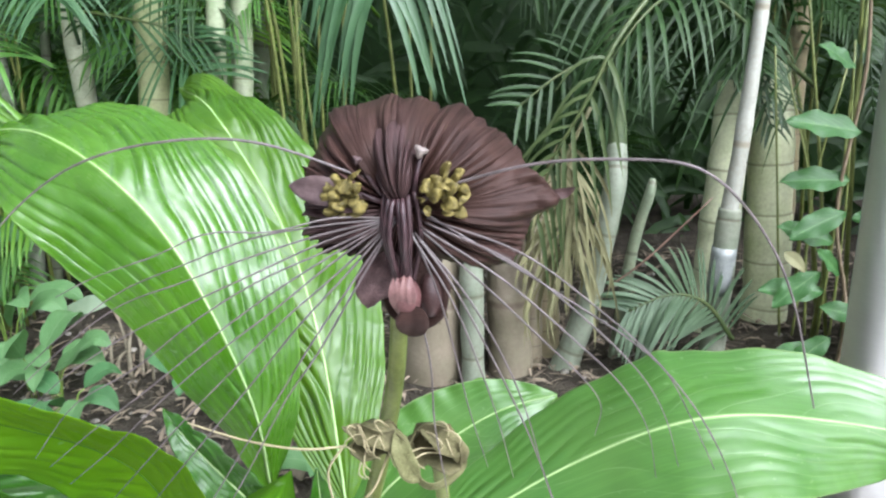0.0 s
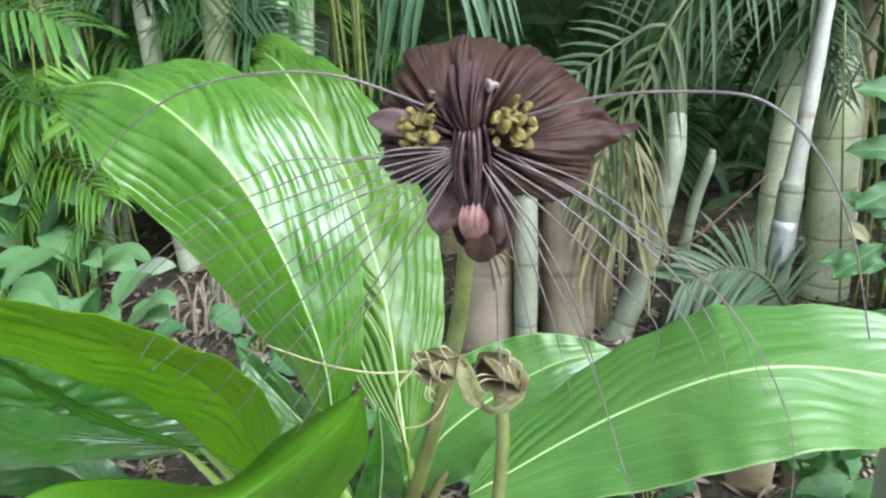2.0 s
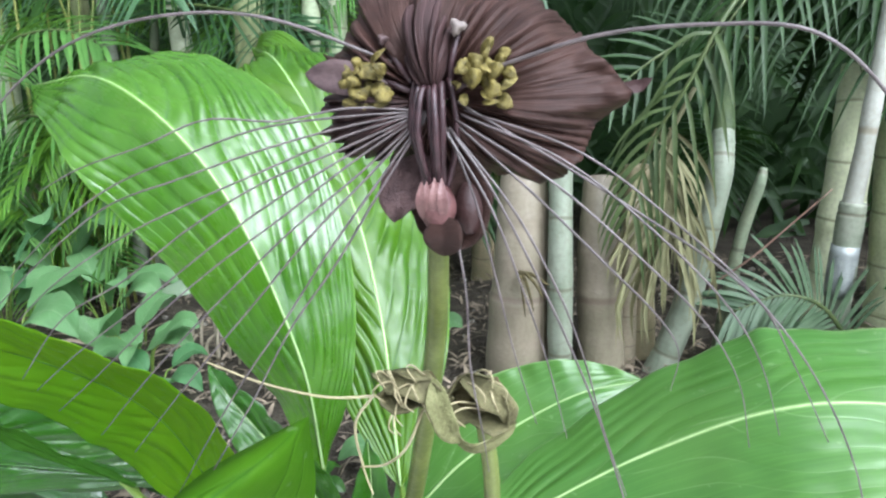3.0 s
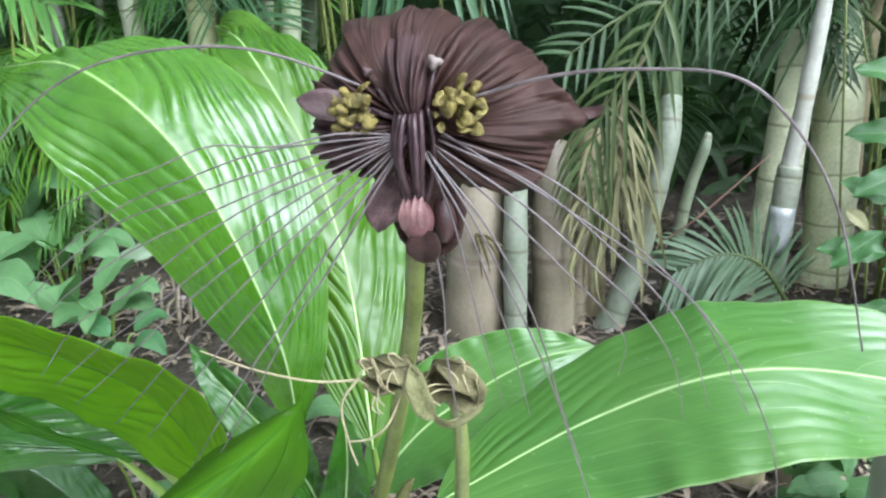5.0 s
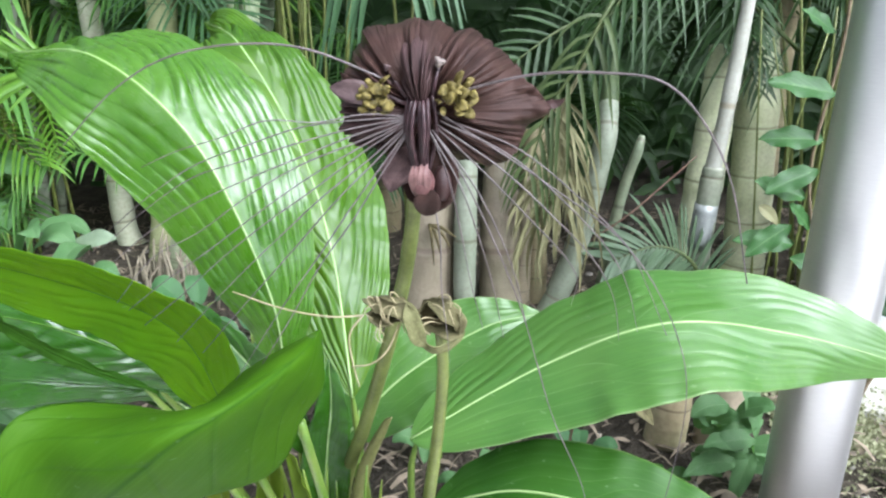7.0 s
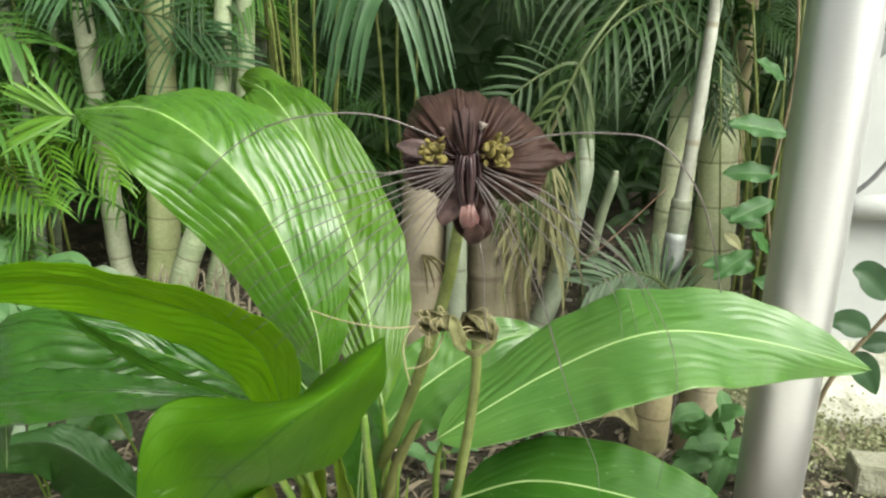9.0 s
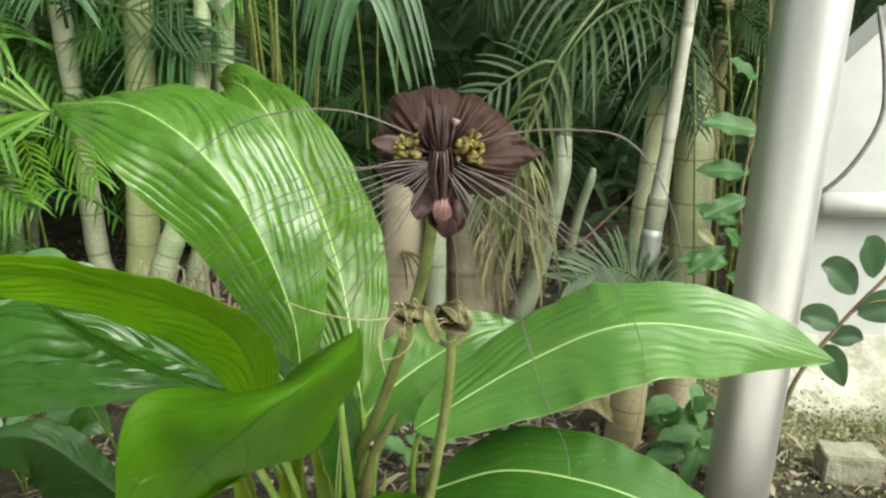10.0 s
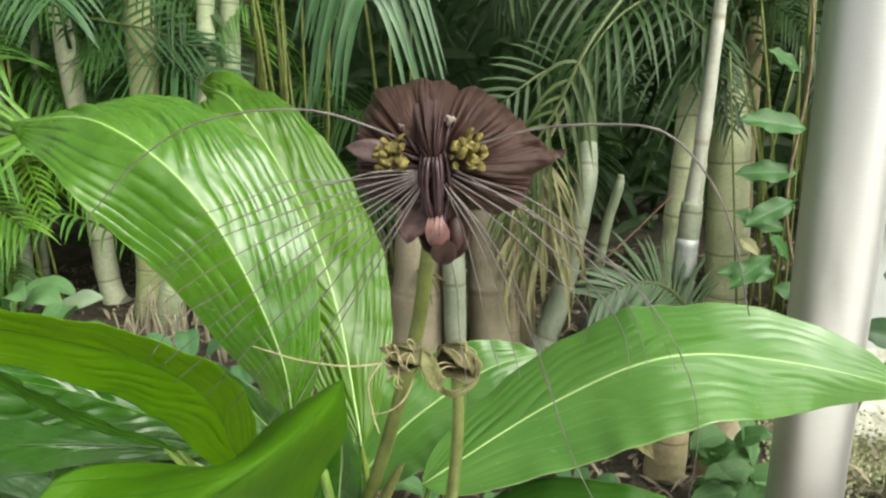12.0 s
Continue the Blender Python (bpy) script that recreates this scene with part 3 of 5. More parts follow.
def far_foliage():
    """A dark sheet coloured as deep shade, with a dense screen of leaves, behind the palms."""
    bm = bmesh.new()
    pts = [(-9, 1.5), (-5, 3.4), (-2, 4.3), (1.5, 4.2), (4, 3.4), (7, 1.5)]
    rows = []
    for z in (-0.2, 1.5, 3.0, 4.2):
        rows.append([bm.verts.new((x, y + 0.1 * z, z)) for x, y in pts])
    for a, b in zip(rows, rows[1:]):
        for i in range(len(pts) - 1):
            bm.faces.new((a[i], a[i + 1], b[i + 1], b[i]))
    # the sheet stands where only shade shows between the plants
    structure("backdrop", bm, M_backdrop_shade, "dark sheet behind the palms, coloured as the shade among plants", "backdrop")
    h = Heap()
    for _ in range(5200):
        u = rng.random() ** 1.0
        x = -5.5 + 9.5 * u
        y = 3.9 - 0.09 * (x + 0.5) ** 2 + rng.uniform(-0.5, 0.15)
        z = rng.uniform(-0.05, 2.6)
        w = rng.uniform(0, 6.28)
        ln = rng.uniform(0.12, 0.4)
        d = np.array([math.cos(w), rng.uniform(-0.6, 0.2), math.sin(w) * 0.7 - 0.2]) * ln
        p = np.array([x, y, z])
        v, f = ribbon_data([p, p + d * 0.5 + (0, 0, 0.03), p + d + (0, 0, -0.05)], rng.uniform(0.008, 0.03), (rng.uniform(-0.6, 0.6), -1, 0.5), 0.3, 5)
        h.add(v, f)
    tagged(h.make("far_leaves", M_frond_shade), "leaves crowded behind the palms, shade put into their dark green", "foliage", kind="stuff")


far_foliage()

# ---- palms: canes, shoots, fronds ----


def cane(name, points, radii, mat, parent, spacing, label="", seg=16):
    """A ringed palm cane: the skin swells at each node and is cut by a fine groove."""
    p = np.asarray(points, float)
    length = np.linalg.norm(np.diff(p, axis=0), axis=1).sum()
    n = max(24, int(length / 0.008))
    s = np.linspace(0, 1, n)
    c = spline(points, s)
    run = np.r_[0, np.cumsum(np.linalg.norm(np.diff(c, axis=0), axis=1))]
    r = np.interp(s, np.linspace(0, 1, len(radii)), radii)
    beat = run / spacing + 0.18 * np.sin(run * 7 + points[0][0] * 23)
    ph = np.abs(((beat + 0.5) % 1.0) - 0.5) * spacing
    r = r * (1 + 0.06 * np.exp(-((ph / 0.012) ** 2)) - 0.07 * np.exp(-((ph / 0.004) ** 2)))
    wob = points[0][0] * 37 + points[0][1] * 11
    r = r * (1 + 0.025 * np.sin(run * 19 + wob) + 0.02 * np.sin(run * 47 + 2 * wob))
    t = unit(np.gradient(c, axis=0))
    a = unit(np.cross(t, np.array([0.3, -0.9, 0.1])))
    b = np.cross(t, a)
    v, uv = [], []
    for i in range(n):
        for j in range(seg):
            w = 2 * math.pi * j / seg
            v.append(c[i] + r[i] * (math.cos(w) * a[i] + math.sin(w) * b[i]))
            uv.append((run[i], j / seg))
    f = grid_faces(n, seg, True)
    f.append(tuple(reversed(range(seg))))
    f.append(tuple((n - 1) * seg + j for j in range(seg)))
    return obj(name, v, f, mat, parent, label, uv)


def frond(points, parent, mat, pairs=24, length=0.3, width=0.011, droop=0.5, spread=0.9, seed=1, up=(0, 0, 1), single=False, bare=0.15, label="", name="frond"):
    """A feather frond: a rachis with pairs of narrow leaflets that sweep forward and sag."""
    r = random.Random(seed)
    up = np.asarray(up, float)
    rach_v, rach_f, rach_uv = tube_data(points, [0.007, 0.005, 0.002], 18, 6)
    s = bare + (1 - bare) * (np.arange(pairs) + 0.5) / pairs
    c = spline(points, s)
    t = unit(spline(points, np.minimum(s + 0.02, 1)) - spline(points, s - 0.02))
    side = unit(np.cross(t, up))
    top = np.cross(side, t)
    h = Heap()
    if single:
        body = obj(name, rach_v, rach_f, M_rachis, parent, label, rach_uv)
    else:
        h.add(rach_v, rach_f, rach_uv)
    for i in range(pairs):
        k = (i + 0.5) / pairs
        ln0 = length * (0.45 + 0.9 * math.sin(math.pi * min(1, 0.18 + 0.75 * k)) * 0.62)
        for sg in (-1, 1):
            ln = ln0 * r.uniform(0.85, 1.12)
            fw = 0.35 + 0.75 * k + r.uniform(-0.1, 0.1)
            d = unit(side[i] * sg * spread + t[i] * fw + top[i] * r.uniform(0.05, 0.3))
            g = np.array([0, 0, -1.0]) * droop * r.uniform(0.7, 1.2)
            p0 = c[i]
            p1 = p0 + d * ln * 0.33 + g * ln * 0.04
            p2 = p0 + d * ln * 0.66 + g * ln * 0.26
            p3 = p0 + d * ln * 0.93 + g * ln * 0.62
            v, f = ribbon_data([p0, p1, p2, p3], width * r.uniform(0.8, 1.15), top[i] + 0.25 * side[i] * sg, 0.35, 8)
            if single:
                obj("leaflet", v, f, mat, body)
            else:
                h.add(v, f)
    if not single:
        body = h.make(name, mat, parent, label)
    return body


def clump(label):
    return empty("areca_palm", label=label, category="palm", group="palm clumps behind the flower")


left = clump("clump of ringed areca palm canes with green fronds")
left.location = (-1.2, 2.4, 0)


def local(parent, pts):
    o = np.array(parent.location)
    return [tuple(np.asarray(p, float) - o) for p in pts]


def add_cane(parent, pts, radii, mat, spacing, label="", name="cane"):
    return cane(name, local(parent, pts), radii, mat, parent, spacing, label)


add_cane(left, [(-1.345, 2.52, -0.08), (-1.383, 2.5, 0.041), (-1.392, 2.5, 0.5), (-1.405, 2.5, 1.012), (-1.44, 2.5, 2.1)], [0.052, 0.044, 0.038, 0.036, 0.03], M_cane_bright, 0.16)
add_cane(left, [(-1.19, 2.4, -0.1), (-1.17, 2.4, 0.05), (-1.122, 2.4, 0.515), (-1.08, 2.4, 1.0), (-1.0, 2.42, 2.1)], [0.075, 0.062, 0.055, 0.05, 0.04], M_cane_green, 0.12, "thick green-yellow cane with rough brown foot")
add_cane(left, [(-1.05, 2.2, -0.1), (-1.02, 2.2, 0.08), (-0.941, 2.22, 0.3), (-0.86, 2.3, 0.7), (-0.8, 2.4, 1.6)], [0.055, 0.045, 0.04, 0.032, 0.026], M_cane_pale, 0.1)
add_cane(left, [(-0.96, 2.3, -0.1), (-0.93, 2.3, 0.05), (-0.89, 2.32, 0.2), (-0.82, 2.4, 0.6), (-0.76, 2.5, 1.5)], [0.05, 0.042, 0.04, 0.036, 0.03], M_cane_pale, 0.09)
add_cane(left, [(-1.7, 2.6, -0.1), (-1.69, 2.6, 0.1), (-1.62, 2.6, 0.6), (-1.55, 2.6, 1.1), (-1.5, 2.6, 1.8)], [0.024, 0.02, 0.018, 0.016, 0.014], M_cane_dim, 0.12)
add_cane(left, [(-0.98, 2.7, -0.1), (-0.95, 2.7, 0.6), (-0.91, 2.7, 1.02), (-0.88, 2.7, 1.9)], [0.045, 0.036, 0.032, 0.026], M_cane_dim, 0.16)
add_cane(left, [(-0.9, 2.75, -0.1), (-0.85, 2.72, 0.7), (-0.8, 2.7, 1.02), (-0.76, 2.7, 1.9)], [0.04, 0.034, 0.03, 0.026], M_cane_dim, 0.16)
add_cane(left, [(-1.95, 2.7, -0.1), (-1.93, 2.7, 0.6), (-1.95, 2.7, 1.8)], [0.045, 0.036, 0.03], M_cane_green, 0.13)
add_cane(left, [(-2.2, 2.55, -0.1), (-2.2, 2.55, 0.6), (-2.23, 2.6, 1.8)], [0.05, 0.042, 0.03], M_cane_pale, 0.13)
add_cane(left, [(-1.72, 2.5, -0.1), (-1.68, 2.5, 0.5), (-1.72, 2.5, 1.7)], [0.03, 0.026, 0.02], M_cane_grey, 0.13)

mid = clump("clump of brownish palm canes standing behind the flower")
mid.location = (-0.05, 2.2, 0)
add_cane(mid, [(-0.18, 1.82, -0.1), (-0.165, 1.82, 0.0), (-0.15, 1.82, 0.2), (-0.14, 1.83, 0.36), (-0.13, 1.9, 0.64)], [0.09, 0.082, 0.074, 0.066, 0.05], M_cane_tan, 0.26, "broad pinkish-tan cane foot")
add_cane(mid, [(-0.05, 1.77, -0.1), (-0.048, 1.77, 0.0), (-0.045, 1.77, 0.2), (-0.042, 1.78, 0.36), (-0.038, 1.84, 0.64)], [0.034, 0.031, 0.031, 0.03, 0.026], M_cane_smoky, 0.11, "slim whitish-grey cane")
add_cane(mid, [(0.055, 1.86, -0.12), (0.053, 1.86, 0.0), (0.05, 1.86, 0.2), (0.05, 1.88, 0.36), (0.05, 1.93, 0.48)], [0.066, 0.06, 0.057, 0.05, 0.04], M_cane_tan, 0.1, "tan cane with reddish patches")
add_cane(mid, [(0.15, 2.0, -0.12), (0.15, 2.0, 0.2), (0.15, 2.02, 0.5)], [0.05, 0.045, 0.035], M_cane_brown, 0.1)
add_cane(mid, [(0.115, 1.92, -0.12), (0.12, 1.92, 0.15), (0.13, 1.95, 0.42)], [0.028, 0.024, 0.02], M_stump, 0.1)
add_cane(mid, [(-0.4, 2.75, -0.1), (-0.38, 2.7, 0.1), (-0.4, 2.7, 0.25)], [0.05, 0.045, 0.035], M_cane_brown, 0.13)

right = clump("clump of thick yellow-green palm canes beside the white wall")
right.location = (0.7, 2.2, 0)
add_cane(right, [(0.16, 1.87, -0.12), (0.218, 1.87, 0.036), (0.266, 1.87, 0.185), (0.325, 1.87, 0.46), (0.338, 1.9, 0.56), (0.343, 1.93, 0.605)], [0.048, 0.037, 0.032, 0.029, 0.028, 0.024], M_cane_smoky, 0.17, "grey leaning cane with a swollen joint")
# the grey cane goes on upward in a dark colour that stands for shade
tube("cane_top_shade", local(right, [(0.34, 1.912, 0.575), (0.344, 1.94, 0.625), (0.352, 2.08, 0.76), (0.36, 2.32, 1.05)]), [0.027, 0.026, 0.02, 0.015], M_cane_top_shade, right, "dull green upper end of the cane, shade put into its colour", 20, 12)
add_cane(right, [(0.34, 1.95, -0.1), (0.388, 1.93, 0.29), (0.425, 1.9, 0.46), (0.435, 1.91, 0.5)], [0.02, 0.016, 0.013, 0.008], M_cane_dim, 0.2)
add_cane(right, [(0.675, 2.2, -0.15), (0.682, 2.2, 0.08), (0.712, 2.2, 0.5), (0.73, 2.24, 0.72)], [0.066, 0.06, 0.055, 0.045], M_cane_lime, 0.155, "thick yellow-green cane with dark rings")
add_cane(right, [(0.86, 2.3, -0.15), (0.885, 2.3, 0.05), (0.87, 2.3, 0.53), (0.872, 2.34, 0.78)], [0.08, 0.072, 0.066, 0.05], M_cane_lime, 0.155)
add_cane(right, [(0.98, 2.5, -0.1), (0.99, 2.5, 0.6), (1.0, 2.5, 1.8)], [0.05, 0.045, 0.035], M_cane_brown, 0.13)

pole_cane = empty("cut_cane", (0.62, 1.95, 0), label="pale dry cut cane with a shiny sleeve, leaning among palms", category="cane")
cane("stick", local(pole_cane, [(0.615, 1.95, -0.1), (0.633, 1.95, 0.122), (0.641, 1.95, 0.34), (0.668, 1.95, 0.576), (0.704, 1.95, 0.995)]), [0.03, 0.027, 0.025, 0.021, 0.017], M_cane_white, pole_cane, 0.34)
cane("foot", local(pole_cane, [(0.612, 1.947, -0.1), (0.63, 1.947, 0.12), (0.641, 1.947, 0.3), (0.649, 1.948, 0.405)]), [0.036, 0.033, 0.0315, 0.03], M_cane_grey, pole_cane, 0.24, "greyish green lower joint")
tube("sleeve", local(pole_cane, [(0.629, 1.945, 0.17), (0.634, 1.945, 0.24), (0.639, 1.945, 0.3)]), [0.0335, 0.033], M_wrap, pole_cane, "silvery foil sleeve", 6, 16)


def shoots(parent, x0, x1, y0, y1, z1, count, seed, mat=None):
    """Thin upright green leaf stalks."""
    r = random.Random(seed)
    for _ in range(count):
        x, y = r.uniform(x0, x1), r.uniform(y0, y1)
        tx, tz = x + r.uniform(-0.15, 0.15), z1 * r.uniform(0.8, 1.15)
        tube("leaf_stalk", local(parent, [(x, y, -0.05), ((x + tx) / 2 + r.uniform(-0.03, 0.03), y, tz / 2), (tx, y + r.uniform(-0.1, 0.2), tz)]), [r.uniform(0.006, 0.01), 0.004], mat or M_shoot, parent, "", 10, 6)


shoots(left, -0.77, -0.56, 2.4, 2.7, 1.6, 12, 3, M_stalk)
shoots(left, -1.9, -1.5, 2.2, 2.6, 1.5, 9, 4)
shoots(right, 0.9, 1.14, 2.0, 2.4, 1.2, 8, 5, M_stalk)
shoots(mid, -0.45, -0.2, 2.6, 2.8, 1.6, 3, 6, M_stalk)
shoots(left, -2.6, -2.0, 2.3, 2.9, 1.5, 8, 8)

q = random.Random(44)
for _ in range(90):
    x, y = q.uniform(-1.15, -0.5), q.uniform(1.85, 2.2)
    hgt = q.uniform(0.04, 0.15)
    tube("root", local(left, [(x, y, -0.05), (x + q.uniform(-0.01, 0.01), y + 0.01, hgt * 0.5), (x + q.uniform(-0.03, 0.03), y + 0.04, hgt)]), [q.uniform(0.004, 0.008), 0.003], M_root, left, "", 6, 6)
# the large fronds that can be told apart
frond(local(mid, [(-0.26, 2.2, 1.42), (-0.245, 1.95, 1.33), (-0.23, 1.78, 1.18), (-0.22, 1.7, 0.99)]), mid, M_frond_grey, 17, 0.25, 0.0105, 1.9, 0.85, 11, (0, -0.3, 1), True, 0.3, "hanging bluish-green frond")
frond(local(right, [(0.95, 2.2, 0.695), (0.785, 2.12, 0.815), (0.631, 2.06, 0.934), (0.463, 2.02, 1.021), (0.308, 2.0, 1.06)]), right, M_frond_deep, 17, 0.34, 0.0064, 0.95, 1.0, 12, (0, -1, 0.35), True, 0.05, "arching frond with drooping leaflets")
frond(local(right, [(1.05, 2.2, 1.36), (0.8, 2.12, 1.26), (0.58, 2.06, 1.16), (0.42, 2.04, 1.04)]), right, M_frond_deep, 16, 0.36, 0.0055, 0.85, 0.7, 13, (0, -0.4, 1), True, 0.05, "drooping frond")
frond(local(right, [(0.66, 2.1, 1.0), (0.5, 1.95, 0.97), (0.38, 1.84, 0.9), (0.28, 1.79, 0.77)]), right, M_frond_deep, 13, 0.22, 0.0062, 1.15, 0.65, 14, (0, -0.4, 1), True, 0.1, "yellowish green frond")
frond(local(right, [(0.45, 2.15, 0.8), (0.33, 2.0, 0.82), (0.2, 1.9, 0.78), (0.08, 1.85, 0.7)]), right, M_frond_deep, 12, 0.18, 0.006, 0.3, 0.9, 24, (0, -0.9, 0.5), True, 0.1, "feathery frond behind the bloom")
frond(local(left, [(-0.95, 2.75, 1.05), (-1.05, 2.5, 0.98), (-1.0, 2.35, 0.9), (-0.85, 2.25, 0.8)]), left, M_frond_grey, 20, 0.36, 0.007, 0.35, 0.8, 15, (0, -1, 0.6), True, 0.1, "feathery bluish frond")
frond(local(left, [(-2.15, 2.3, 0.55), (-1.85, 2.15, 0.68), (-1.6, 2.05, 0.68), (-1.36, 2.0, 0.6)]), left, M_frond, 18, 0.26, 0.008, 0.4, 0.8, 16, (0, -0.6, 1), True, 0.1, "bright green young frond")
frond(local(left, [(-2.1, 2.5, 0.4), (-1.85, 2.35, 0.5), (-1.62, 2.2, 0.48), (-1.42, 2.1, 0.36)]), left, M_frond_lime, 24, 0.22, 0.006, 0.7, 0.8, 17, (0, -0.4, 1), True, 0.1, "lime-green frond")
frond(local(left, [(-2.5, 2.4, 0.9), (-2.2, 2.2, 1.0), (-1.95, 2.1, 0.95), (-1.75, 2.05, 0.8)]), left, M_frond, 26, 0.26, 0.0065, 0.8, 0.75, 18, (0, -0.4, 1), True, 0.1, "green arching frond")
frond(local(left, [(-2.2, 2.4, 0.2), (-1.95, 2.3, 0.3), (-1.72, 2.25, 0.26), (-1.55, 2.2, 0.14)]), left, M_frond, 22, 0.22, 0.006, 0.7, 0.8, 19, (0, -0.4, 1), True, 0.1, "low green frond")
frond(local(right, [(0.66, 1.9, 0.05), (0.58, 1.88, 0.16), (0.48, 1.85, 0.2), (0.36, 1.83, 0.16)]), right, M_frond_pale, 24, 0.22, 0.007, 0.35, 0.9, 20, (0, -0.8, 0.6), True, 0.05, "low feathery seedling frond")
frond(local(left, [(-0.8, 1.75, 0.45), (-0.92, 1.66, 0.655), (-1.0, 1.6, 0.7), (-1.07, 1.6, 0.705)]), left, M_frond_lime, 8, 0.2, 0.006, 0.12, 0.42, 41, (0, -1, 0.3), True, 0.72, "fan of bright lime-green leaflets")
frond(local(left, [(-1.3, 2.35, 1.02), (-1.17, 2.3, 1.0), (-1.0, 2.28, 0.96), (-0.85, 2.27, 0.9)]), left, M_frond_grey, 14, 0.22, 0.006, 0.25, 0.5, 42, (0, -1, 0.3), True, 0.0, "feathery bluish frond across the canes")
frond(local(right, [(0.5, 1.95, 1.05), (0.33, 1.8, 0.87), (0.24, 1.76, 0.71), (0.165, 1.76, 0.58), (0.12, 1.75, 0.42)]), right, M_frond_olive, 11, 0.17, 0.006, 1.3, 0.6, 25, (0, -0.7, 0.7), True, 0.3, "olive frond hanging beside the bloom")
frond(local(left, [(-2.0, 2.15, 0.72), (-1.75, 2.05, 0.9), (-1.5, 2.0, 0.94), (-1.33, 1.98, 0.88)]), left, M_frond, 20, 0.26, 0.0085, 0.6, 0.8, 26, (0, -0.5, 1), True, 0.08, "green frond with broad leaflets")
tube("leaf_stalk", local(right, [(0.3, 1.88, 0.2), (0.396, 1.85, 0.285), (0.48, 1.85, 0.365), (0.575, 1.86, 0.455)]), [0.003, 0.0025, 0.0015], M_twig_red, right, "thin reddish twig", 12, 6)
# withered leaflets hanging beside the grey cane
r = random.Random(31)
dry = empty("withered_frond", (0.17, 1.78, 0.5), label="withered straw-coloured frond hanging beside a palm cane", category="dead frond")
tube("rachis", [(0.09, 0.03, 0.2), (0.02, 0, 0.06), (0.0, 0, -0.08), (-0.01, 0, -0.22)], [0.006, 0.005, 0.003], M_frond_dry, dry, "", 12, 6)
for i in range(60):
    z0 = 0.12 - 0.28 * r.random()
    x0 = 0.03 + r.uniform(-0.03, 0.03)
    dx, dy = r.uniform(-0.14, 0.12), r.uniform(-0.05, 0.05)
    ln = r.uniform(0.16, 0.34)
    v, f = ribbon_data([(x0, 0, z0), (x0 + dx * 0.6, dy * 0.5, z0 - ln * 0.3), (x0 + dx, dy, z0 - ln * 0.7), (x0 + dx * r.uniform(0.8, 1.2), dy, z0 - ln)], r.uniform(0.0025, 0.0065), (r.uniform(-0.5, 0.5), -1, 0.1), 0.5, 7)
    obj("leaflet", v, f, M_frond_dry, dry)

sprig = empty("dry_sprig", (-0.14, 1.73, 0.0), label="dark shrivelled leaflets drooping from a broad cane", category="dead leaf")
for k, (dx, dz) in enumerate(((0.05, -0.03), (0.06, -0.055), (0.035, -0.085), (0.015, -0.1), (0.075, -0.02))):
    tube("leaflet", [(0, 0.02, 0.285), (dx * 0.45, -0.01, 0.29 + dz * 0.15), (dx * 0.85, -0.015, 0.28 + dz * 0.6), (dx, -0.012, 0.28 + dz)], [0.004, 0.0045, 0.003, 0.001], M_dark, sprig, "", 12, 6)

# the crowd of fronds further back
r = random.Random(5)


def crowd(parent, count, x0, x1, y0, y1, z0, z1, mats, seed, size=1.0):
    q = random.Random(seed)
    for i in range(count):
        x, y, z = q.uniform(x0, x1), q.uniform(y0, y1), q.uniform(z0, z1)
        dx = q.uniform(-0.6, 0.6) * size
        pts = [(x - dx, y + 0.35, z - 0.2), (x - dx * 0.5, y + 0.15, z + 0.05), (x, y, z + 0.08), (x + dx * 0.5, y - 0.15, z - q.uniform(0.05, 0.2))]
        frond(local(parent, pts), parent, mats[i % len(mats)], q.randint(22, 30), q.uniform(0.2, 0.34) * size, q.uniform(0.0045, 0.008), q.uniform(0.4, 1.0), 0.8, seed * 100 + i, (0, -0.5, 1), False, 0.08)


crowd(left, 32, -2.9, -0.7, 2.55, 3.1, 0.1, 1.7, [M_frond, M_frond, M_frond_lime, M_frond], 1)
# middle and right fronds take the darker copies, so their colour holds the shade
crowd(mid, 7, -0.7, 0.5, 2.7, 3.2, 0.3, 1.7, [M_frond_shade], 2)
crowd(right, 7, 0.3, 1.6, 2.8, 3.3, 0.3, 1.7, [M_frond_shade, M_frond_shade, M_frond_deep], 3)
crowd(left, 10, -2.6, -0.9, 2.1, 2.5, 1.1, 1.6, [M_frond, M_frond_grey], 4)
crowd(right, 8, 0.3, 1.3, 2.0, 2.4, 1.15, 1.6, [M_frond_deep, M_frond_shade], 5)

crowd(right, 10, 0.6, 1.1, 2.2, 2.3, 0.7, 1.0, [M_frond_deep, M_frond_shade], 21, 0.55)

crowd(left, 12, -2.1, -1.3, 2.15, 2.4, 0.1, 0.7, [M_frond_lime, M_frond, M_frond_lime], 11, 0.6)
crowd(left, 8, -1.6, -0.6, 2.45, 2.6, 0.6, 1.1, [M_frond, M_frond_deep], 12, 0.8)
# the crowns overhead, added out of view to shade the palms below
crowd(left, 9, -2.8, -0.6, 2.3, 3.2, 1.75, 2.5, [M_frond, M_frond_shade], 6)
crowd(mid, 22, -0.7, 0.6, 2.1, 3.2, 1.75, 2.5, [M_frond, M_frond_shade], 7)
crowd(right, 11, 0.4, 1.8, 2.1, 3.2, 1.75, 2.5, [M_frond, M_frond_shade], 8)
crowd(right, 8, 0.2, 1.4, 1.9, 2.5, 1.6, 2.3, [M_frond, M_frond_shade], 22)
crowd(left, 16, -3.2, -1.6, 2.3, 2.9, 0.2, 1.2, [M_frond, M_frond_lime, M_frond_deep, M_frond], 9)
crowd(left, 8, -1.5, -0.6, 2.6, 2.9, 0.5, 1.2, [M_frond_lime, M_frond], 10)

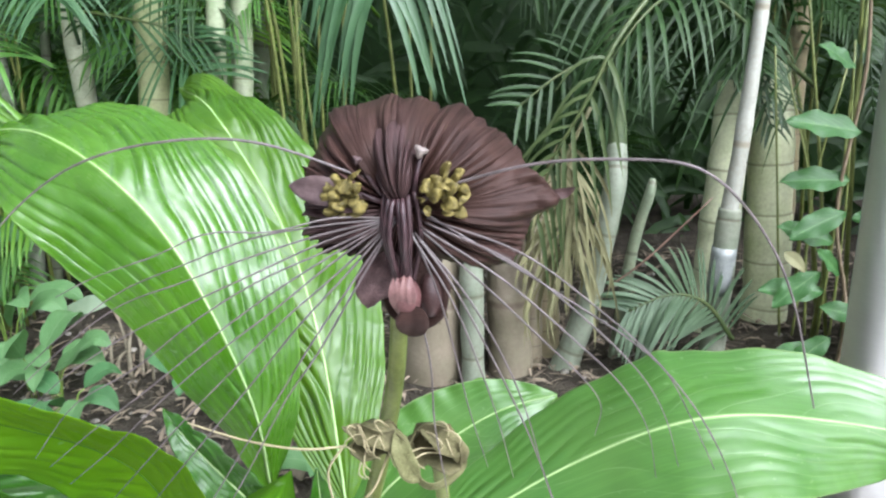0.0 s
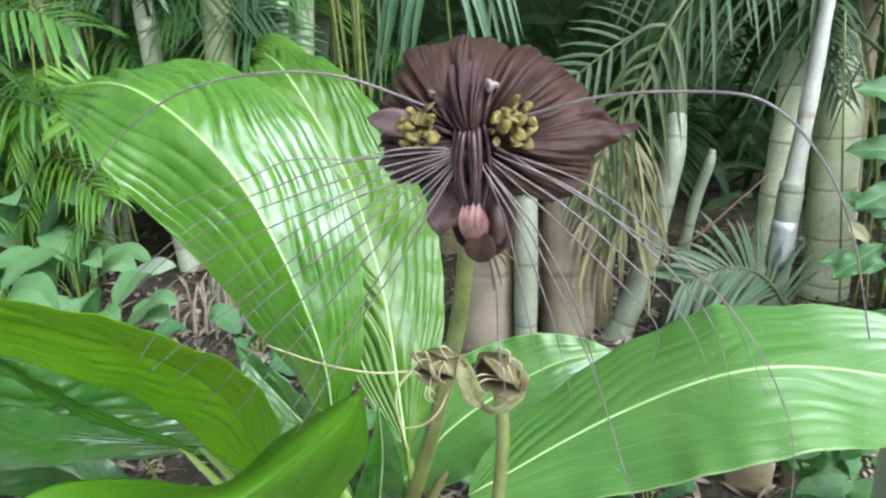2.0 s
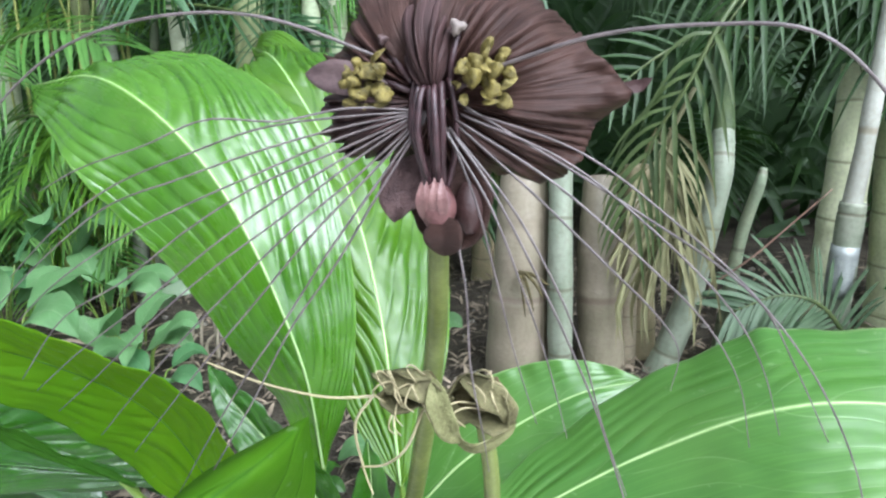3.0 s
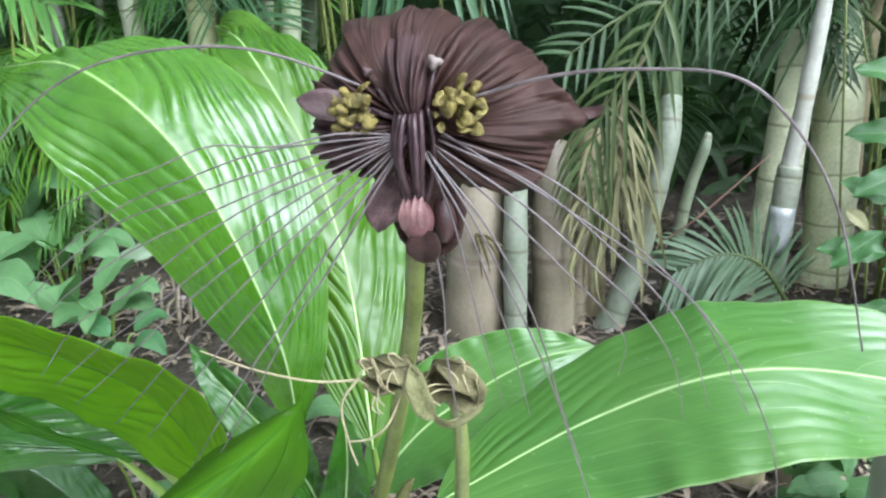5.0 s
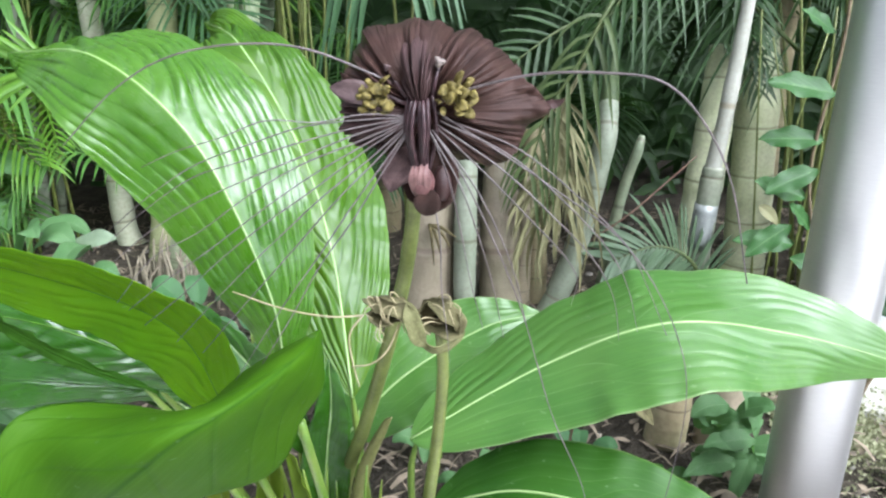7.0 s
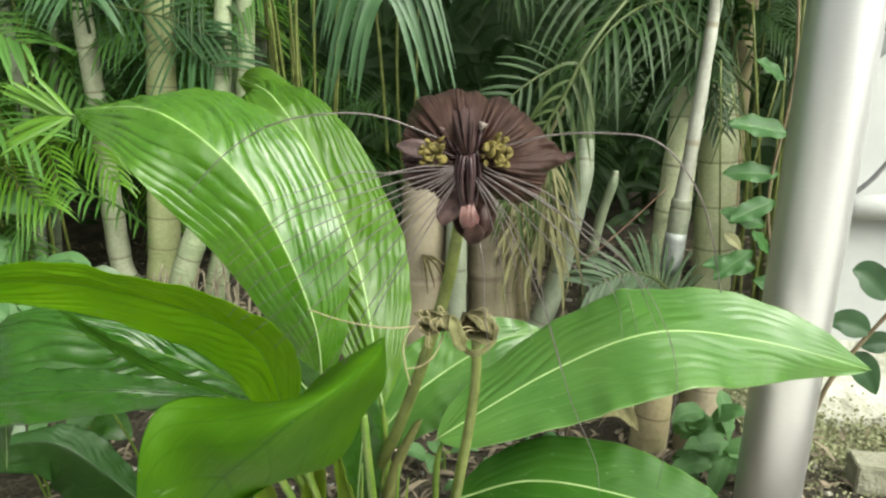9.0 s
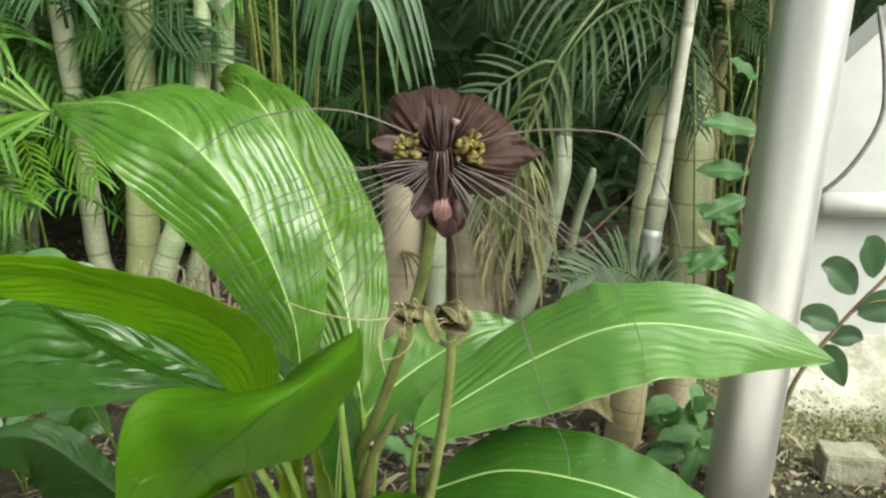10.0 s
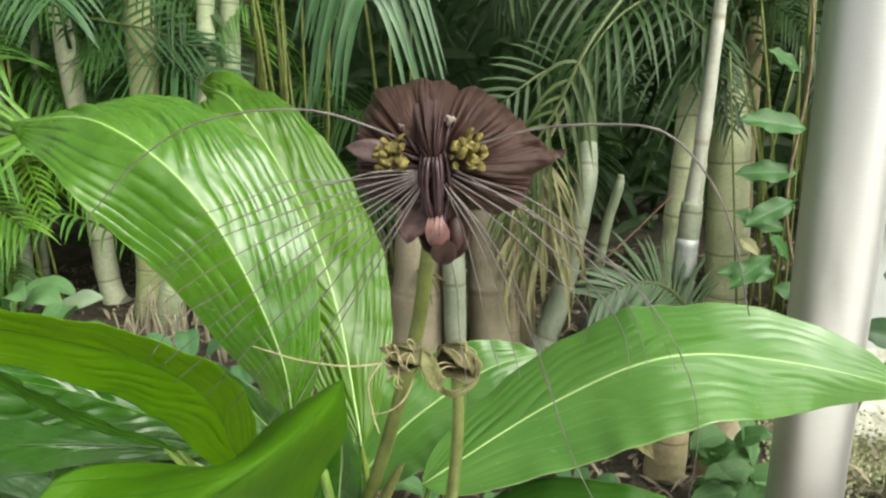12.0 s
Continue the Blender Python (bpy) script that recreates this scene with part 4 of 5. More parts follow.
# ---- the bat-flower plant ----
plant = empty("bat_flower_plant", (-0.12, 0.74, 0), label="flowering plant with broad glossy ribbed leaves and a dark whiskered bloom", category="plant")
PO = np.array(plant.location)

# spine, facing directions along it, fold, half widths, where it is widest
LEAVES = {
    "A": ([(-0.233, 0.697, 0.367), (-0.239, 0.678, 0.514), (-0.317, 0.698, 0.687), (-0.44, 0.731, 0.784), (-0.6, 0.815, 0.784)], [(0.31, -0.9, 0.3), (0.37, -0.73, 0.57), (0.3, -0.5, 0.81)], -0.2, 0.105, 0.122, 1.4),
    "B": ([(-0.145, 0.681, 0.372), (-0.178, 0.758, 0.533), (-0.232, 0.831, 0.661), (-0.321, 0.893, 0.789), (-0.412, 1.013, 0.818)], [(0.01, -0.98, 0.18), (0.63, -0.71, 0.32), (0.42, -0.9, -0.12)], -0.15, 0.1, 0.104, 0.97),
    "R": ([(-0.065, 0.612, 0.359), (0.09, 0.639, 0.446), (0.222, 0.63, 0.505), (0.381, 0.667, 0.476), (0.55, 0.7, 0.418)], [(-0.17, -0.34, 0.92), (-0.66, -0.38, 0.64), (-0.4, -0.78, 0.48)], -0.16, 0.11, 0.096, 0.8),
    "C": ([(-0.244, 0.522, 0.445), (-0.256, 0.468, 0.555), (-0.325, 0.421, 0.621), (-0.47, 0.407, 0.651), (-0.7, 0.43, 0.61)], [(0.4, -0.88, -0.25), (0.17, -0.94, -0.3), (-0.03, -0.96, 0.29)], 0.26, 0.042, 0.038, 0.62),
    "D": ([(-0.285, 0.615, 0.411), (-0.353, 0.56, 0.485), (-0.446, 0.53, 0.537), (-0.562, 0.52, 0.547), (-0.65, 0.555, 0.485)], [(-0.05, -0.8, 0.55), (-0.25, -0.72, 0.6), (0.02, -0.6, 0.8)], -0.2, 0.082, 0.048, 1.08),
    "G": ([(-0.282, 0.6, 0.371), (-0.373, 0.587, 0.437), (-0.475, 0.555, 0.46), (-0.582, 0.541, 0.45), (-0.614, 0.546, 0.35)], [(0.2, -0.47, 0.86), (0.13, -0.51, 0.85), (0.05, -0.57, 0.82)], 0.15, 0.024, 0.05, 0.88),
    "L": ([(-0.044, 0.633, 0.249), (0.058, 0.596, 0.305), (0.17, 0.552, 0.314), (0.282, 0.525, 0.285), (0.385, 0.555, 0.241)], [(-0.18, -0.5, 0.85), (-0.01, -0.5, 0.87), (0.08, -0.51, 0.86)], 0.17, 0.069, 0.07, 0.87),
    "H": ([(-0.585, 0.83, 0.1), (-0.636, 0.82, 0.165), (-0.7, 0.815, 0.224), (-0.77, 0.81, 0.235), (-0.92, 0.79, 0.2)], [(0.25, -0.85, 0.5), (0.1, -0.85, 0.5), (0, -0.85, 0.5)], -0.8, 0.14, 0.05, 0.7),
    "E": ([(-0.174, 0.763, 0.263), (-0.11, 0.79, 0.33), (-0.04, 0.815, 0.375), (0.03, 0.83, 0.41), (0.1, 0.85, 0.42)], [(-0.29, -0.82, 0.48), (-0.31, -0.8, 0.51), (-0.31, -0.8, 0.51)], 0.15, 0.07, 0.075, 0.75),
}


def broad(shape, mat, veins, sweep, quilt, label, foot, n=240, m=22, rib_mat=None, hold=0, calm=1.0, slow=0.0015, rib_size=1.0, lean=0.0, sweep_far=None, veins_far=None, blister=0.0):
    """A broad leaf: blade with quilting between its veins, raised midrib, petiole down to the crown."""
    spine, normals, fold, wl, wr, peak = shape
    s = np.linspace(0, 1, n)
    c = spline(spine, s) - PO
    t = unit(np.gradient(c, axis=0))
    nn = spline(normals, s)
    nn = unit(nn - (nn * t).sum(1)[:, None] * t)
    side = np.cross(t, nn)
    w = (np.sin(np.pi * np.clip(s, 0, 1) ** peak) ** 0.75 * (1 - 0.25 * s**3))[:, None]
    v, uv = [], []
    ks = np.linspace(-1, 1, 2 * m - 1)
    for k in ks:
        wide, sg = (wl, -1) if k < 0 else (wr, 1)
        a = abs(k)
        turn = fold - (lean if k < 0 else 0.0)
        d = side * sg * math.cos(turn) + nn * math.sin(turn)
        up = np.cross(d, t) * sg
        drift = (0.32 * np.sin(s * 13 + 2.1 * sg + 3 * wide * 40) + 0.2 * np.sin(s * 29 + sg)) / veins
        slant, number = (sweep_far, veins_far) if k < 0 and sweep_far is not None else (sweep, veins)
        phase = (s + drift - slant * (0.6 * a + 1.0 * a * a)) * number + 0.07 * np.sin(s * 17 + a * 6 + sg) * np.sin(s * 41 - a * 9) + 0.16 * np.sin(s * 9 - a * 4 + 2 * sg)
        uneven = np.clip(0.72 + 0.5 * np.sin(s * 11 + a * 5 + sg) * np.sin(s * 5 + 3 * a) + 0.25 * np.sin(s * 53 + a * 4), 0.12, 1.3)
        uneven = uneven * (0.55 + 0.75 * np.abs(np.sin(12.9898 * (np.floor(phase) + 7 * sg)) * 43758.5 % 1.0))
        hump = quilt * uneven * ((calm + 0.6 * (1 - calm) * np.clip((s - 0.4) / 0.35, 0, 1)) if k < 0 and calm < 1 else 1.0) * np.abs(np.sin(np.pi * phase)) ** 0.8 * min(1, a * 5) * (1 - 0.88 * a**1.4) * np.clip(w[:, 0] * 1.6, 0, 1)
        ruffle = 0.0022 * a**3 * np.sin(s * 31 + sg * 2 + 3 * math.sin(s[0] + 4 * wide)) + 0.0012 * a**2 * np.sin(s * 73 + sg) + slow * a * np.sin(s * 8.5 + sg * 1.3 + a * 2.2)
        at = c + d * w * wide * a
        if blister:
            ruffle = ruffle + blister * min(1, a * 4) * np.array([noise.noise(Vector(p * 34)) + 0.45 * noise.noise(Vector(p * 110)) for p in at]) * np.clip(w[:, 0] * 1.4, 0, 1) * (0.5 if k < 0 else 1.0) * (1 + 4 * s**6)
        v.append(at + up * (hump + ruffle)[:, None])
        uv.append([(x, 0.5 + k / 2) for x in s + drift])
    verts = np.stack(v, 1).reshape(-1, 3)
    uvs = [uv[j][i] for i in range(n) for j in range(len(ks))]
    leaf = obj("leaf", verts, grid_faces(n, len(ks)), mat, plant, label, uvs)
    mod = leaf.modifiers.new("thickness", "SOLIDIFY")
    mod.thickness = 0.0008
    mod.offset = 0
    rib = c + nn * 0.0004
    tube("midrib", [rib[int(i)] for i in np.linspace(0, n - 1, 14)], [0.002 * rib_size, 0.0015 * rib_size, 0.001 * rib_size, 0.0004], rib_mat or M_rib, leaf, "midrib", 40, 6)
    b = c[hold] - nn[hold] * (0.003 if hold else 0)
    f = np.asarray(foot, float) - PO
    tube("petiole", [f, f * 0.55 + b * 0.45 + np.array([0, 0.01, 0]), b * 0.85 + f * 0.15, b + t[hold] * 0.012], [0.007, 0.0055, 0.0045, 0.0024], M_petiole, leaf, "", 20, 10)
    return leaf


broad(LEAVES["A"], M_leaf_a, 10, 0.42, 0.0066, "large glossy green leaf with deep arching ribs", (-0.19, 0.76, -0.03), calm=0.3, blister=0.0009, slow=0.005, n=320, m=64, lean=0.24, rib_size=0.75, sweep_far=0.72, veins_far=5)
broad(LEAVES["B"], M_leaf_b, 10, 0.38, 0.0064, "glossy ribbed leaf standing behind", (-0.14, 0.78, -0.03), slow=0.004, blister=0.0014, n=320, m=64)
broad(LEAVES["R"], M_leaf_r, 7, 0.5, 0.0022, "wide smooth leaf with pale midrib", (-0.08, 0.74, -0.03), slow=0.003, blister=0.0005, m=34, rib_size=0.65)
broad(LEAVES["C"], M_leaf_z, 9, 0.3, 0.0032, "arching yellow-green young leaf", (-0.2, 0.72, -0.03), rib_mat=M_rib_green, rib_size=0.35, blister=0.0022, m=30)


def folded_leaf(rim, fold, under, mat, label, foot, n=110, m=61):
    """A blade spread between its far rim and its near fold, and turned under beyond the fold."""
    q = np.linspace(0, 1, n)
    a, b, c = spline(rim, q) - PO, spline(fold, q) - PO, spline(under, q) - PO
    k = np.linspace(0, 1, m)
    v, uv = [], []
    for i in range(n):
        row = spline([a[i], b[i], c[i]], k)
        swell = np.sin(np.pi * np.clip(2 * k, 0, 1)) * math.sin(math.pi * q[i])
        row = row + np.outer(swell * (0.006 + 0.0015 * math.sin(9 * q[i])), (0.1, -0.5, 0.8))
        row = row + np.outer(0.0012 * np.sin(k * 23 + 5 * q[i]) * math.sin(math.pi * q[i]), (0, -0.5, 0.8))
        row = row + np.outer([0.0022 * noise.noise(Vector(x * 26)) + 0.0006 * noise.noise(Vector(x * 90)) for x in row], (0.1, -0.5, 0.8)) * math.sin(math.pi * q[i])
        v.extend(row)
        uv.extend((q[i], x) for x in k)
    leaf = obj("leaf", v, grid_faces(n, m), mat, plant, label, uv)
    mod = leaf.modifiers.new("thickness", "SOLIDIFY")
    mod.thickness = 0.0008
    mod.offset = 0
    f = np.asarray(foot, float) - PO
    e = c[int(n * 0.3)]
    tube("petiole", [f, f * 0.5 + e * 0.5 + np.array([0.005, 0.01, 0]), e], [0.008, 0.006, 0.004], M_petiole, leaf, "", 18, 10)
    return leaf


folded_leaf(
    [(-0.108, 0.4, 0.595), (-0.16, 0.375, 0.572), (-0.194, 0.345, 0.551), (-0.238, 0.33, 0.563), (-0.271, 0.3, 0.58), (-0.288, 0.275, 0.578), (-0.296, 0.255, 0.548), (-0.308, 0.26, 0.481)],
    [(-0.108, 0.4, 0.595), (-0.115, 0.355, 0.593), (-0.14, 0.295, 0.588), (-0.172, 0.265, 0.575), (-0.211, 0.265, 0.542), (-0.245, 0.28, 0.507), (-0.273, 0.285, 0.472), (-0.311, 0.28, 0.432)],
    [(-0.108, 0.4, 0.595), (-0.109, 0.4, 0.546), (-0.131, 0.41, 0.508), (-0.15, 0.42, 0.464), (-0.168, 0.41, 0.447), (-0.192, 0.38, 0.454), (-0.212, 0.35, 0.465), (-0.227, 0.31, 0.473)],
    M_leaf_y, "yellow-green leaf bending forward over its fold", (-0.17, 0.7, -0.03))
broad(LEAVES["D"], M_leaf_d, 9, 0.36, 0.0048, "deep green ribbed leaf", (-0.21, 0.74, -0.03), n=260, m=44, rib_mat=M_rib_green, rib_size=0.6)
broad(([(-0.3, 0.53, 0.46), (-0.4, 0.48, 0.497), (-0.5, 0.465, 0.503), (-0.6, 0.47, 0.485), (-0.72, 0.49, 0.43)], [(0, -0.75, 0.66), (0, -0.75, 0.66), (0, -0.7, 0.7)], -0.48, 0.038, 0.036, 1.25), M_leaf_d, 9, 0.36, 0.003, "green leaf hanging in front", (-0.22, 0.72, -0.03), n=120, m=12, rib_mat=M_leaf_d)
broad(([(-0.29, 0.48, 0.488), (-0.352, 0.458, 0.529), (-0.392, 0.452, 0.557), (-0.427, 0.452, 0.581), (-0.46, 0.455, 0.604)], [(0.1, -0.97, 0.2), (0.15, -0.97, 0.0), (0.2, -0.97, -0.1)], 0.25, 0.0085, 0.0085, 1.1), M_leaf_dull, 9, 0.2, 0.0006, "dark curled leaf lobe", (-0.21, 0.72, -0.03), n=60, m=8, rib_mat=M_leaf_dull)
broad(([(-0.2, 0.66, 0.3), (-0.222, 0.64, 0.385), (-0.25, 0.625, 0.44), (-0.285, 0.625, 0.485), (-0.315, 0.64, 0.515)], [(0.3, -0.95, 0.1), (0.3, -0.95, 0.2), (0.2, -0.9, 0.4)], 0.5, 0.03, 0.03, 0.8), M_leaf_d, 9, 0.36, 0.003, "folded streaked leaf behind the young leaf", (-0.2, 0.72, -0.03), n=90, m=14)
broad(LEAVES["G"], M_leaf_s, 13, 0.2, 0.003, "deep green leaf with shade put into its colour", (-0.2, 0.75, -0.03))
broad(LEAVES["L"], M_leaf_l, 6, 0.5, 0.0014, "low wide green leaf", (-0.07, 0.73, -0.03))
broad(LEAVES["E"], M_leaf_r, 6, 0.5, 0.0016, "green leaf behind the stalks", (-0.13, 0.8, -0.03))

broad(([(-0.115, 0.6, 0.16), (-0.105, 0.56, 0.26), (-0.095, 0.51, 0.305), (-0.088, 0.45, 0.305), (-0.08, 0.38, 0.27)], [(0, -0.6, 0.8), (0, -0.25, 0.97), (0, 0.2, 0.98)], 0.05, 0.05, 0.05, 0.85), M_leaf_y, 8, 0.2, 0.001, "low green leaf between the stalks", (-0.13, 0.7, -0.03), n=60, m=8, rib_mat=M_rib_green)
broad(LEAVES["H"], M_leaf_h, 9, 0.3, 0.0016, "low dark glossy leaf rolled over its midrib", (-0.4, 0.86, -0.03), rib_mat=M_leaf_h, slow=0.004)

# ---- the flower head ----
FO = np.array([-0.026, 0.415, 0.765])
head = empty("flower_head")
head.parent = plant
head.location = FO - PO
head["label"] = "dark maroon whiskered bloom"


def bract(name, rim, mat, label, pleats, lift, seed, ahead=0.0, cup=0.0):
    """A fan-shaped bract, pleated from its middle to its crinkled rim. rim: degrees and reach in millimetres along the edge."""
    r = random.Random(seed)
    na, nr = 260, 30
    v, uv = [], []
    deg = np.array([a for a, _ in rim], float)
    reach = np.array([b for _, b in rim], float) / 1000
    along = np.linspace(0, 1, na)
    key = np.abs(deg - deg[0]) / abs(deg[-1] - deg[0])
    ang = np.radians(deg[0] + (deg[-1] - deg[0]) * along)
    rad = np.interp(along, key, reach)
    rad = np.convolve(np.r_[[rad[0]] * 4, rad, [rad[-1]] * 4], np.ones(9) / 9, "valid")
    ph = r.uniform(0, 6)
    for i in range(na):
        u = along[i]
        turn = u * pleats + 0.6 * math.sin(u * 7 + ph) + 0.3 * math.sin(u * 19 + 2 * ph)
        saw = abs(2 * (turn % 1.0) - 1)
        saw = saw * saw * (3 - 2 * saw) - 0.5
        up = math.sin(ang[i])
        for j in range(nr):
            q = (j / (nr - 1)) ** 0.9
            edge = max(0.0, q - 0.74) / 0.26
            rr = rad[i] * (0.05 + 0.95 * q) * (1 + edge * (0.018 * math.sin(u * 13 + ph) + 0.03 * abs(math.sin(u * 15 + ph)) - 0.015 + 0.03 * noise.noise(Vector((u * 24, ph, 0.0))) + 0.015 * noise.noise(Vector((u * 70, ph, 5.0)))))
            x, z = rr * math.cos(ang[i]), rr * math.sin(ang[i])
            crepe = 0.0011 * noise.noise(Vector((x * 260, z * 260, ph))) * q + 0.0022 * noise.noise(Vector((x * 95, z * 95, ph + 3))) * q * q + 0.0045 * edge * noise.noise(Vector((x * 170, z * 170, ph + 7)))
            gather = 0.0085 * saw * min(1.0, q * 1.8) * (1 - (0.45 if up > 0.3 else 0.72) * q) + (0.0026 if up < 0.1 else 0.0012) * math.sin(6.283 * 2.7 * turn) * q * (1 - 0.6 * q) + 0.004 * q * q * math.sin(u * 17 + 4 * q + ph) * math.sin(u * 5 + 3 * q)
            bow = lift * q * q + (0.026 * q**3 if up > 0 else 0.004 * q) * abs(up)
            curl = edge * edge * ((0.013 if up > 0.3 else 0.007) * math.sin(u * 23 + ph) + 0.005 * math.sin(u * 61)) + (0.016 * edge**2 if up > 0.4 else 0.0)
            y = ahead + bow + gather + curl + crepe + cup * (2 * u - 1) ** 2 * min(1.0, 2 * q) - 0.014 * math.sin(math.pi * q)
            v.append((x, y, z - (0.005 * edge**2 if up > 0.4 else 0)))
            uv.append((u * abs(deg[-1] - deg[0]) / 150, q))
    ob = obj(name, v, grid_faces(na, nr), mat, head, label, uv)
    m = ob.modifiers.new("thickness", "SOLIDIFY")
    m.thickness = 0.0009
    m.offset = 0
    return ob


bract("upper_bract", [(70, 58), (78, 63), (85, 66), (96, 68), (107, 69), (118, 72), (128, 74), (143, 71), (157, 66), (169, 63), (180, 61), (190, 58)], M_bract, "broad pleated maroon bract with a crinkled rim", 9, 0.01, 1)
bract("side_bract", [(172, 56), (185, 61), (194, 60), (202, 59), (209, 55), (216, 47), (224, 40)], M_bract_in, "mauve bract with close fine pleats", 6, 0.004, 7, -0.004)
bract("upper_bract", [(76, 56), (68, 62), (61, 66), (46, 70), (31, 74), (20, 77), (12, 81), (5, 87), (0, 93), (-4, 89), (-10, 78), (-18, 75), (-25, 75), (-38, 73), (-44, 67), (-50, 55), (-56, 42)], M_bract, "broad pleated maroon bract with pointed tip", 11, 0.012, 2, 0.002)
bract("lower_fan_bract", [(-40, 52), (-55, 50), (-66, 46), (-80, 44), (-100, 44), (-118, 46), (-136, 44)], M_bract, "dark pleated bract behind the flower tubes", 6, 0.012, 9, 0.004)
bract("inner_bract", [(66, 34), (76, 50), (86, 58), (96, 60), (106, 58), (116, 50), (124, 36)], M_bract_in, "upright pleated inner bract", 4, 0.008, 5, -0.012, 0.01)
v, f, u = blade_data([(0.088, 0.016, 0.002), (0.097, 0.016, 0.002), (0.104, 0.014, 0.006)], 0.0034, (0, -1, 0.3), 0.4, 8)
obj("bract_tip", v, f, M_bract_pale, head, "dry brown tip")
# small lower bracts hanging round the open flower
for pts, w, mt, lab in (
    ([(-0.006, -0.004, -0.026), (-0.014, -0.01, -0.037), (-0.021, -0.014, -0.048), (-0.024, -0.016, -0.058)], 0.0115, M_flap_dark, "small folded lower bract"),
    ([(0.008, 0.0, -0.026), (0.013, -0.004, -0.043), (0.013, -0.01, -0.06), (0.007, -0.014, -0.074)], 0.0125, M_bract, "small cupped lower bract"),
    ([(-0.004, 0.002, -0.028), (-0.004, 0.0, -0.045), (0.0, -0.006, -0.062), (0.003, -0.012, -0.074)], 0.014, M_bract, "small cupped lower bract"),
):
    v, f, u = blade_data(pts, w, (0.1, -1, 0.15), 0.7, 14, 0.9, 5)
    v = [np.asarray(p) + np.array(noise.noise_vector(Vector(p) * 110)) * 0.0018 for p in v]
    ob = obj("lower_bract", v, f, mt, head, lab, u)
    sm = ob.modifiers.new("thickness", "SOLIDIFY")
    sm.thickness = 0.0012


def pod(name, at, axis, length, radius, mat, label="", n=12, seg=12, ribs=6, depth=0.12):
    """A ribbed bud along an axis."""
    a = unit(np.asarray(axis, float))
    p = np.asarray(at, float)
    e1 = unit(np.cross(a, (0.3, 0.9, 0.2)))
    e2 = np.cross(a, e1)
    v = []
    for i in range(n):
        q = i / (n - 1)
        rr = radius * (math.sin(math.pi * (0.04 + 0.9 * q)) ** 0.6)
        for j in range(seg):
            w = 6.2832 * j / seg
            g = rr * (1 + depth * math.cos(ribs * w))
            v.append(p + a * length * q + g * (math.cos(w) * e1 + math.sin(w) * e2))
    f = grid_faces(n, seg, True) + [tuple(reversed(range(seg))), tuple((n - 1) * seg + j for j in range(seg))]
    return obj(name, v, f, mat, head, label)


# drooping flower tubes, the open pink flower, the green-gold buds at both sides
r = random.Random(9)
for x, fwd, thick in ((-0.0112, 0.016, 0.0013), (-0.0074, 0.021, 0.0018), (-0.0042, 0.025, 0.0016), (-0.0006, 0.022, 0.002), (0.003, 0.026, 0.0017), (0.0068, 0.021, 0.0019), (0.0106, 0.015, 0.0014)):
    sway = r.uniform(-0.0015, 0.0015)
    tube("pedicel", [(x * 0.35, 0.0, 0.002), (x * 0.75, -fwd * 0.75, 0.007 + 30 * x * x), (x + sway, -fwd, -0.01), (x * 0.8 + sway, -fwd * 0.9, -0.026), (x * 0.5, -0.016, -0.04 - 0.005 * r.random())], [thick * 0.8, thick, thick * 1.1, thick], M_tube, head, "glossy drooping flower tube", 22, 8)
pod("flower", (0.001, -0.019, -0.038), (0.0, -0.1, -1), 0.024, 0.0092, M_pink, "open pink flower", ribs=3, depth=0.08)
v, f, u = blade_data([(0.003, -0.024, -0.054), (0.005, -0.029, -0.063), (0.003, -0.024, -0.074)], 0.0095, (0.05, -1, 0.1), 0.5, 14, 0.9, 5)
ob = obj("lower_bract", v, f, M_bract, head, "small cupped lower bract", u)
ob.modifiers.new("thickness", "SOLIDIFY").thickness = 0.001
for x in (-0.0055, -0.002, 0.0015, 0.005):
    lean = r.uniform(-0.001, 0.001)
    v, f, u = blade_data([(x, -0.0265, -0.055), (x * 1.05 + lean, -0.0295, -0.045), (x * 0.95 + lean, -0.026, -0.036 + r.uniform(0, 0.002))], 0.0026, (x * 40, -1, 0.2), 0.3, 10)
    obj("tepal", v, f, M_pale_pink, head, "pale pink tepal")
v, f, u = blade_data([(-0.02, -0.012, 0.008), (-0.044, -0.016, 0.014), (-0.066, -0.01, 0.017)], 0.0085, (0.05, -1, 0.25), 0.3, 14, 1.1, 4)
ob = obj("side_bract", v, f, M_flap, head, "pale lilac-grey bract flap", u)
ob.modifiers.new("thickness", "SOLIDIFY").thickness = 0.0008
pod("fruit", (0.014, -0.008, -0.04), (0.05, -0.2, -1), 0.026, 0.007, M_bract_pale, "dark seed pod")
for sx, cx, cz in ((-1, -0.027, 0.01), (1, 0.025, 0.011)):
    for i in range(22):
        at = (cx + r.uniform(-0.009, 0.009), -0.012 + r.uniform(-0.006, 0.004), cz + r.uniform(-0.01, 0.01))
        pod("bud", at, (sx * 0.5 + r.uniform(-0.6, 0.6), -0.6, 0.3 + r.uniform(-0.8, 0.6)), r.uniform(0.007, 0.012), r.uniform(0.0022, 0.0037), M_bud, "green-gold bud", ribs=3, depth=0.3)
    for i in range(8):
        p = np.array((cx + r.uniform(-0.013, 0.013), -0.018, cz + r.uniform(-0.014, 0.014)))
        d = np.array((r.uniform(-1, 1), -0.5, r.uniform(-1, 1))) * 0.005
        v, f, u = blade_data([p - d, p + (0, -0.003, 0), p + d], r.uniform(0.0014, 0.0026), (0.1, -1, r.uniform(-0.5, 0.8)), 0.4, 6)
        obj("bud_scale", v, f, M_bud, head, "")
